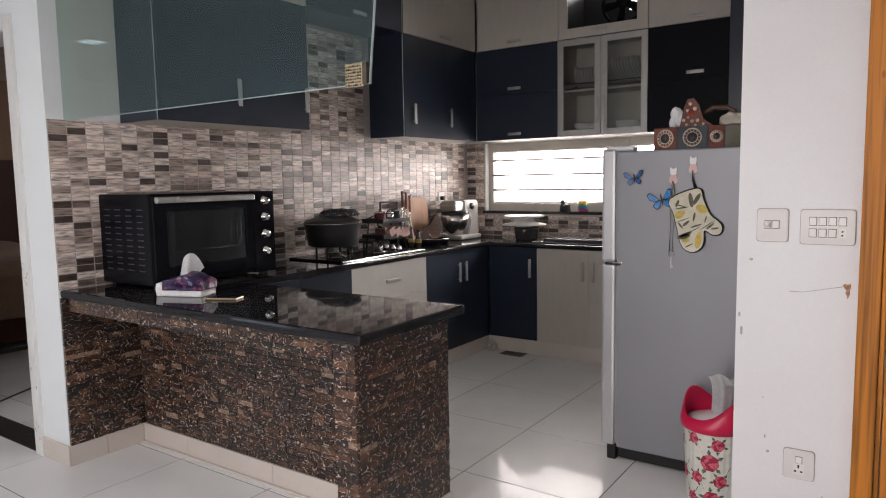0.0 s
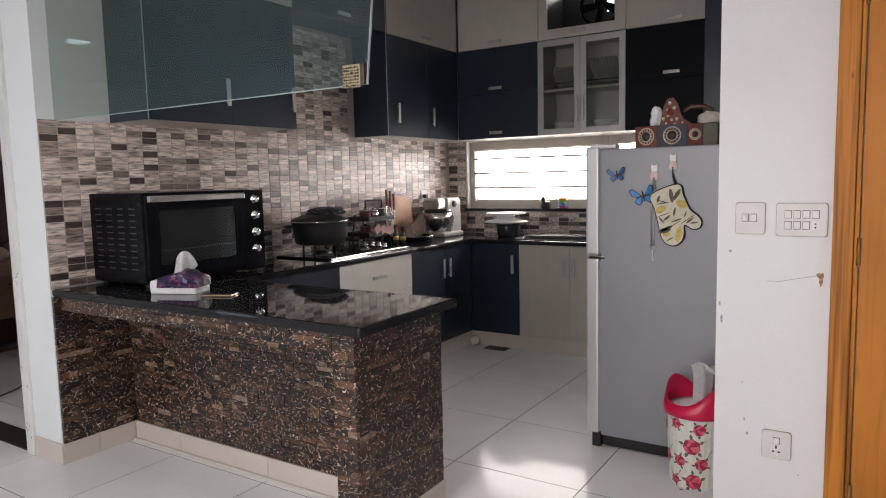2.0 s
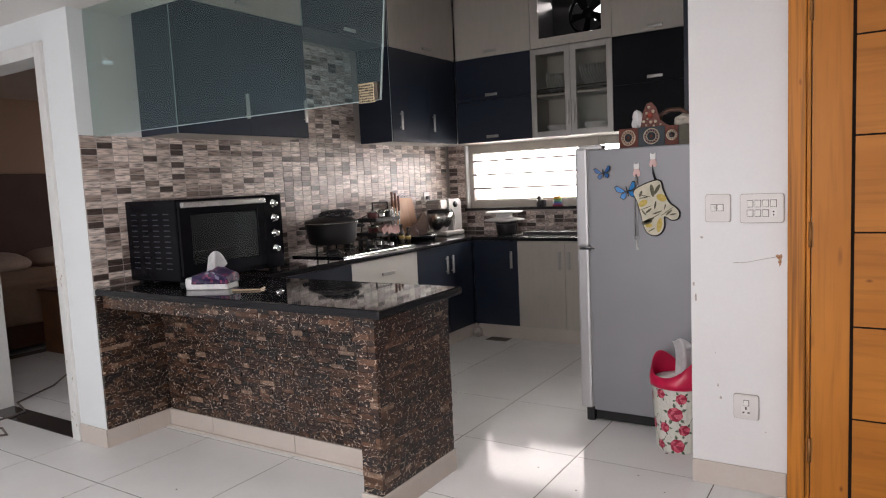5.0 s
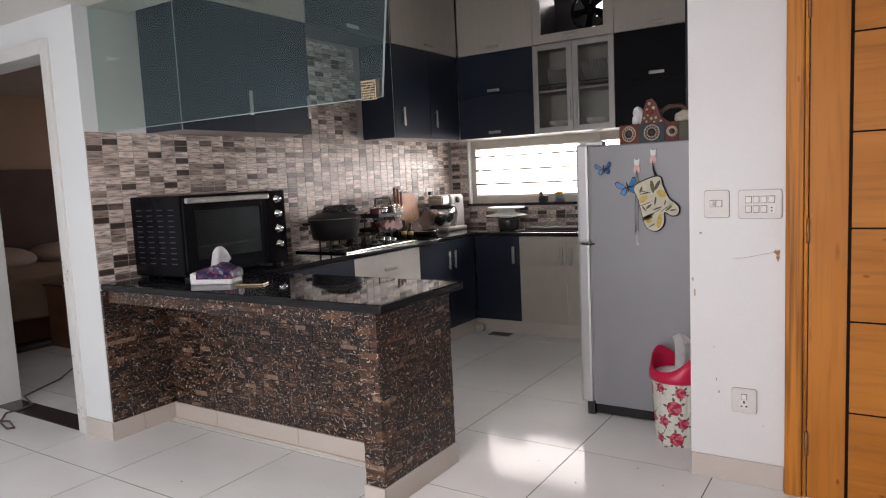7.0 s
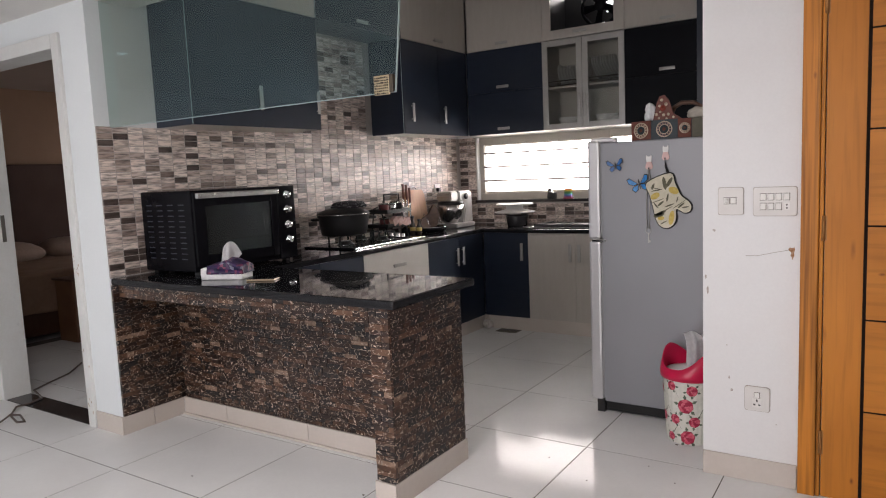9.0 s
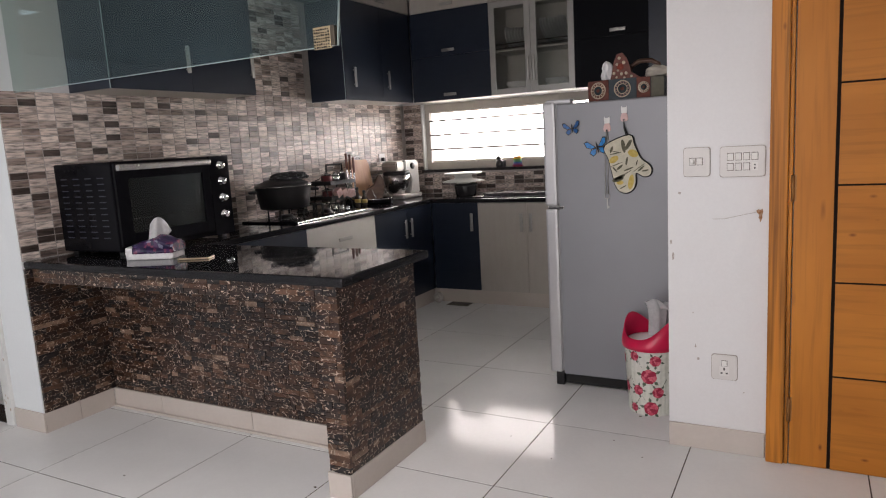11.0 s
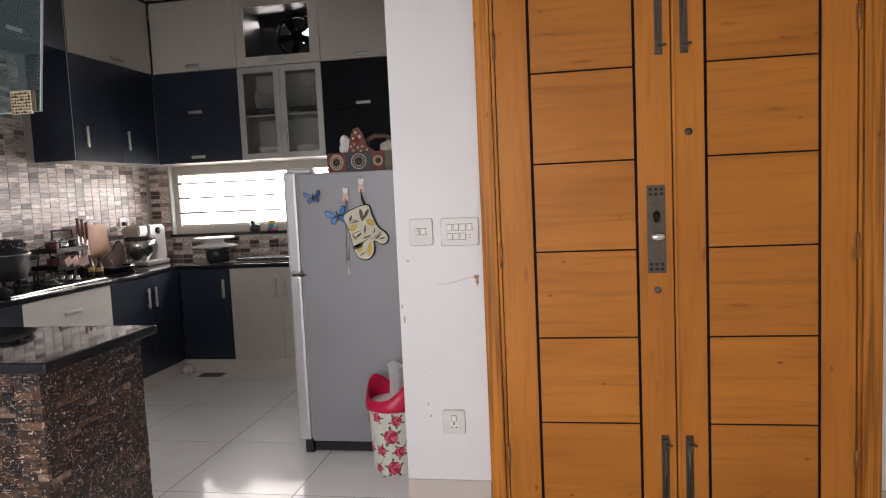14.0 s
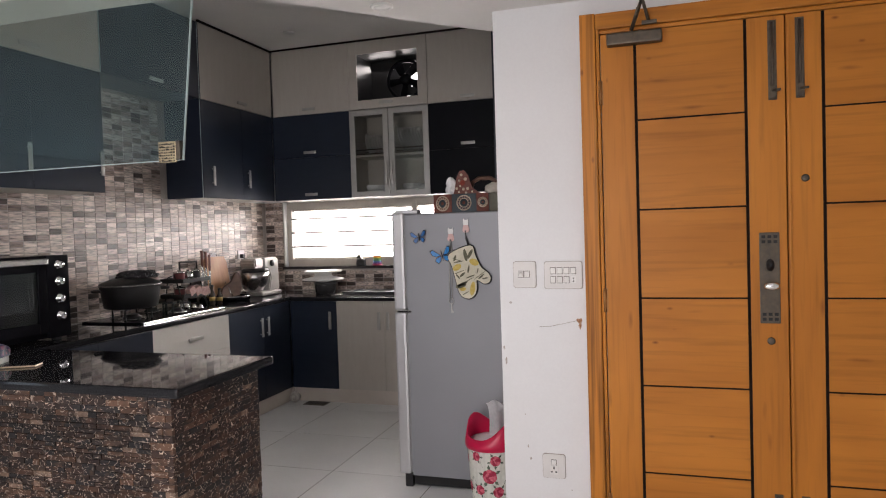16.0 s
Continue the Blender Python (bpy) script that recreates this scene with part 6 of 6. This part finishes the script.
part("scratch", tube([(-0.18, YD, 1.025), (-0.24, YD, 1.012), (-0.3, YD, 0.998), (-0.345, YD, 0.997)], 0.0009, 4), paint("scratch_grey", (0.42, 0.38, 0.34), 0.9), we)
SCUFF = paint("grey_scuff", (0.38, 0.33, 0.30), 0.9, second=(0.6, 0.57, 0.53), scale=120, amount=0.9)
random.seed(12)
for x, z, w, h in ((-0.473, 1.105, 0.008, 0.006), (-0.41, 0.455, 0.004, 0.01), (-0.40, 0.40, 0.006, 0.008), (-0.5, 0.84, 0.007, 0.02), (-0.508, 0.9, 0.006, 0.012), (-0.42, 0.6, 0.003, 0.004), (-0.22, 0.27, 0.004, 0.003)):
    pts = [(x + w * math.cos(a) * random.uniform(0.5, 1.1), z + h * math.sin(a) * random.uniform(0.5, 1.1)) for a in np.linspace(0, 2 * math.pi, 9, endpoint=False)]
    part("scuff", prism(pts, "y", YD - 0.0006, YD), SCUFF, we)

dfr = bpy.data.objects["door_frame"]
CHIP = paint("chipped_brown_paint", (0.42, 0.32, 0.24), 0.8, second=(0.6, 0.55, 0.48), scale=60, amount=0.9)
random.seed(21)
for z, n_ in ((0.12, 5), (0.42, 3), (0.94, 6), (1.0, 3), (1.5, 1)):
    for k in range(n_):
        cx, cz, r = -3.752 + random.uniform(-0.03, 0.03), z + random.uniform(-0.05, 0.05), random.uniform(0.003, 0.008)
        pts = [(cx + r * math.cos(a) * random.uniform(0.4, 1.1), cz + 1.5 * r * math.sin(a) * random.uniform(0.5, 1.2)) for a in np.linspace(0, 2 * math.pi, 8, endpoint=False)]
        part("chip", prism(pts, "y", YF - 0.0186, YF - 0.018), CHIP, dfr)

# ---- ceiling lights ----
for x, y, z in ((-0.943, 2.418, ZL), (-2.666, 4.646, ZK)):
    cl_ = thing("recessed_light", (x, y, z), "round recessed ceiling light with a white ring, unlit", "ceiling light", "recessed lights")
    part("ring", lathe(bmesh.new(), [(0.05, 0), (0.05, -0.006), (0.038, -0.01), (0.034, -0.002)], (x, y, z), 28), WHITE_P, cl_)
    part("lens", lathe(bmesh.new(), [(0.033, 0), (0.033, -0.003), (0.01, -0.004)], (x, y, z - 0.0015), 24), paint("frosted_lens", (0.7, 0.7, 0.68), 0.3), cl_)

lp = thing("ceiling_panel_light", (-4.70, 0.92, ZL), "square white ceiling panel light, switched on", "ceiling light")
part("frame", boxes((-4.79, -4.61, 0.83, 1.01, ZL - 0.012, ZL), bevel=0.003), WHITE_P, lp)
part("diffuser", boxes((-4.775, -4.625, 0.845, 0.995, ZL - 0.015, ZL - 0.0125)), glow("panel_light_glow", (1.0, 0.98, 0.95), 2.2), lp)

# ---- floor: drain, ball, cable ----
gr = thing("floor_drain", (-2.62, 4.8, 0), "small dark metal floor drain grate", "drain")
part("plate", boxes((-2.72, -2.52, 4.74, 4.86, 0.0005, 0.004), bevel=0.001), BRONZE, gr)
for k in range(7):
    part("slot", boxes((-2.705 + 0.026 * k, -2.693 + 0.026 * k, 4.755, 4.845, 0.0042, 0.0048)), DARK, gr)
bl = part("ball", lathe(bmesh.new(), [(0.045 * math.sin(a), 0.045 - 0.045 * math.cos(a)) for a in np.linspace(0.05, math.pi - 0.05, 14)], (-2.83, 4.81, 0.0), 22), paint("dull_white_ball", (0.6, 0.57, 0.52), 0.5, second=(0.3, 0.28, 0.25), scale=50, amount=0.7))
tagged(bl, "small scuffed white ball on the floor by the plinth", "ball")
cb_ = tube([(-5.28, 2.46, 0.0075), (-5.06, 2.24, 0.0075), (-4.96, 2.05, 0.0075), (-4.85, 1.88, 0.012), (-4.6, 1.81, 0.012), (-4.56, 1.71, 0.012), (-4.57, 1.63, 0.012), (-4.43, 1.53, 0.0075), (-4.26, 1.49, 0.0075), (-4.23, 1.52, 0.0075), (-4.35, 1.55, 0.02), (-4.41, 1.52, 0.02), (-4.36, 1.44, 0.0075), (-4.86, 1.39, 0.0075)], 0.0065, 8)
tagged(part("power_cable", cb_, paint("brown_cable", (0.13, 0.10, 0.085), 0.5)), "brown power cable trailing through the bedroom doorway", "cable")
tk = bmesh.new()
for x, y, r in ((-0.70, 2.93, 0.007), (-0.75, 2.62, 0.003), (-2.63, 1.52, 0.004), (-1.76, 1.76, 0.006), (-1.2, 2.5, 0.003), (-0.95, 2.35, 0.003), (-0.6, 2.5, 0.003)):
    box(tk, x - r, x + r, y - r * 0.7, y + r * 0.7, 0.0003, 0.0025, bevel=0.0008)
tagged(part("crumbs", tk, BRONZE), "dark crumbs scattered on the floor tiles", "crumbs", kind="stuff")

# ---- bedroom ----
PILLOW = paint("pale_pillowcase", (0.33, 0.24, 0.195), 0.9, second=(0.26, 0.18, 0.145), scale=8, amount=0.6, bump=0.3, bump_scale=30)
SHEET = paint("beige_bedsheet", (0.30, 0.19, 0.13), 0.9, second=(0.22, 0.13, 0.085), scale=6, amount=0.6, bump=0.3, bump_scale=30)
bd = thing("bed", (-7.3, 3.3, 0), "double bed with a beige sheet and a tall dark headboard", "bed")
part("headboard", boxes((-8.44, -8.36, 2.2, 4.6, 0, 1.72), bevel=0.01), paint("brown_upholstery", (0.055, 0.022, 0.014), 0.7, scale=4, amount=0.4), bd, "tall dark brown headboard")
part("base", boxes((-8.35, -6.5, 2.5, 4.4, 0.05, 0.3)), DKWOOD, bd)
bm = bmesh.new()
box(bm, -8.35, -6.42, 2.42, 4.48, 0.27, 0.64)
bmesh.ops.subdivide_edges(bm, edges=list(bm.edges), cuts=16, use_grid_fill=True)
for v in bm.verts:
    k = noise.noise(v.co * 4)
    v.co += Vector((0.02 * k, 0.015 * noise.noise(v.co * 5 + Vector((3, 0, 0))), (0.03 if v.co.z < 0.3 else 0.012) * k))
for f in bm.faces:
    f.smooth = True
part("sheet", bm, SHEET, bd, "rumpled beige bedsheet hanging over the side")
for x, y, rz in ((-8.0, 3.25, 8), (-8.02, 3.95, -6)):
    bm = bmesh.new()
    bmesh.ops.create_icosphere(bm, subdivisions=3, radius=1)
    for v in bm.verts:
        v.co = Vector((math.copysign(abs(v.co.x) ** 0.6, v.co.x) * 0.24, math.copysign(abs(v.co.y) ** 0.6, v.co.y) * 0.34, v.co.z * 0.1 * (1 - 0.3 * abs(v.co.x) * abs(v.co.y))))
    bm.transform(Matrix.Translation((x, y, 0.73)) @ Matrix.Rotation(radians(rz), 4, "Z") @ Matrix.Rotation(radians(12), 4, "Y"))
    for f in bm.faces:
        f.smooth = True
    tagged(part("pillow", bm, PILLOW), "plump pale beige pillow lying on the bed", "pillow", "bed pillows")
ns = thing("bedside_box", (-6.2, 3.05, 0), "brown wooden bench end beside the bed", "bench")
part("body", boxes((-6.35, -6.05, 2.86, 3.5, 0.0, 0.57), bevel=0.006), paint("mid_brown_wood", (0.20, 0.10, 0.05), 0.5, second=(0.14, 0.06, 0.03), scale=5, amount=0.8, stretch=(1, 5, 1)), ns)
part("top", boxes((-6.37, -6.03, 2.84, 3.52, 0.57, 0.59), bevel=0.004), DKWOOD, ns)

# ---- tiles and stones ----
def piece_mesh(name, sx, sy, sz, mat, bevel=0.0015):
    """A small slab centred on its face's middle, for many objects."""
    bm = boxes((-sx / 2, sx / 2, -sy / 2, sy / 2, -sz / 2, sz / 2))
    bmesh.ops.bevel(bm, geom=list(bm.edges), offset=bevel, segments=1, affect="EDGES")
    me = bpy.data.meshes.new(name)
    bm.to_mesh(me)
    bm.free()
    me.materials.append(mat)
    return me


def place_piece(name, me, at, parent, scale=None):
    ob = new(name, me)
    ob.location = Vector(at) - world_place(parent)
    if scale:
        ob.scale = scale
    ob.parent = parent
    return ob


def joined(name, cells, mat, parent, label):
    """Many small slabs with chamfered faces in one mesh; each cell is (centre, half sizes, outward axis and sign)."""
    verts, faces = [], []
    for (cx, cy, cz), (hx, hy, hz), (ax, sg) in cells:
        n = len(verts)
        half = [hx, hy, hz]
        u, v = [k for k in range(3) if k != ax]
        c = 0.0011
        for lift, inset in ((-half[ax], 0), (half[ax] - c, 0), (half[ax], c)):
            for su, sv in ((-1, -1), (1, -1), (1, 1), (-1, 1)):
                p = [cx, cy, cz]
                p[ax] += sg * lift
                p[u] += su * (half[u] - inset)
                p[v] += sv * (half[v] - inset)
                verts.append(p)
        for r in (0, 4):
            for k in range(4):
                j = (k + 1) % 4
                faces.append((n + r + k, n + r + j, n + r + 4 + j, n + r + 4 + k))
        faces.append((n + 8, n + 9, n + 10, n + 11))
    me = bpy.data.meshes.new(name)
    me.from_pydata(verts, [], faces)
    me.materials.append(mat)
    bm = bmesh.new()
    bm.from_mesh(me)
    bmesh.ops.recalc_face_normals(bm, faces=bm.faces)
    bmesh.ops.translate(bm, verts=bm.verts, vec=-world_place(parent))
    bm.to_mesh(me)
    bm.free()
    ob = new(name, me)
    ob.parent = parent
    return tagged(ob, label, kind="stuff")


# mosaic tiles above the worktop
TW, TH = 0.0925, 0.0363
ww, wb = bpy.data.objects["wall_west"], bpy.data.objects["wall_back"]
part("tile_bed", boxes((XW - 0.001, XW + 0.0062, YF + 0.002, YB, 0.9, Z0), (XW - 0.001, XW + 0.0062, 3.125, 4.079, Z0 + 0.001, Z1)), material("tile_joint", (0.44, 0.40, 0.37), 0.8), ww)
part("tile_bed", boxes((XW + 0.004, -3.26, YB - 0.0062, YB + 0.001, 0.9, Z0), (-3.26, XE, YB - 0.0062, YB + 0.001, 0.9, 1.099)), material("tile_joint_back", (0.44, 0.40, 0.37), 0.8), wb)
tile = piece_mesh("tile", 0.006, TW - 0.004, TH - 0.004, TILE_ONE)
cells, singles = [], 0
for j in range(43):
    z = 0.9 + 0.004 + TH * (j + 0.5)
    for i in range(41):
        y = YF + 0.002 + TW * (i + 0.5)
        high = z > Z0 - 0.015
        if y > YB - 0.05 or z > Z1 or (high and not 3.16 < y < 4.05):
            continue
        if y < 2.95 and z > 1.2 and not high and singles < 300:
            place_piece("tile", tile, (XW + 0.005, y, z), ww)
            singles += 1
        else:
            cells.append(((XW + 0.005, y, z), (0.003, TW / 2 - 0.002, TH / 2 - 0.002), (0, 1)))
joined("mosaic_tiling", cells, TILE, ww, "small grey-brown wood-look mosaic tiles")
cells = []
for j in range(23):
    z = 0.9 + 0.004 + TH * (j + 0.5)
    for i in range(32):
        x = XW + 0.012 + TW * (i + 0.5)
        if z > Z0 or x > XE - 0.05 or (z > 1.09 and x > -3.29):
            continue
        cells.append(((x, YB - 0.005, z), (TW / 2 - 0.002, 0.003, TH / 2 - 0.002), (1, -1)))
joined("mosaic_tiling", cells, TILE, wb, "small grey-brown wood-look mosaic tiles")

# split stone strips on the peninsula
random.seed(7)
strip = piece_mesh("stone_strip", 1, 1, 1, STONE_ONE, 0.04)
SH = 0.0235


def clad(axis, face, sign, u0, u1, z0, z1, single):
    """Courses of stone strips on the plane axis = face, along the other level axis from u0 to u1."""
    out = []
    z = z0
    while z < z1 - 0.004:
        h = min(random.uniform(0.8, 1.25) * SH, z1 - z)
        if z1 - z - h < 0.5 * SH:
            h = z1 - z
        u = u0
        while u < u1 - 0.004:
            w = min(random.choice((0.04, 0.05, 0.06, 0.075, 0.09, 0.11)), u1 - u)
            if u1 - u - w < 0.02:
                w = u1 - u
            d = random.uniform(0.014, 0.0175)
            c = [0, 0, z + h / 2]
            half = [0, 0, h / 2 - 0.0003]
            c[1 - axis], half[1 - axis] = u + w / 2, w / 2 - 0.0003
            c[axis], half[axis] = face + sign * d / 2, d / 2
            if single:
                place_piece("stone_strip", strip, c, pen, [2 * v for v in half])
            else:
                out.append((tuple(c), tuple(half), (axis, sign)))
            u += w
        z += h
    return out


stones = []
clad(0, -1.565, 1, 1.748, 2.30, 0.106, 0.862, True)
stones += clad(1, 1.748, -1, -1.652, -1.55, 0.106, 0.862, False)
stones += clad(1, 1.745, -1, XW + 0.004, -1.652, 0.79, 0.862, False)
stones += clad(1, 2.115, -1, XW + 0.004, -1.652, 0.106, 0.80, False)
stones += clad(0, XW, 1, YF + 0.004, 2.098, 0.106, 0.862, False)
stones += clad(0, -1.64, -1, 1.75, 2.098, 0.106, 0.79, False)
joined("stone_cladding", stones, STONE, pen, "dark brown split stone strips with pale veins")

# floor tiles
TS = 0.657
slab = piece_mesh("floor_tile", TS - 0.005, TS - 0.005, 0.01, FLOOR, 0.0004)
fl = bpy.data.objects["floor"]
for i in range(-6, 10):
    for j in range(-10, 6):
        x, y = -0.43 - TS * (i + 0.5), 2.045 + TS * (j + 0.5)
        if x < XL + 0.2 or x > XR or y < YS or y > YB:
            continue
        place_piece("tile", slab, (x, y, -0.005), fl)
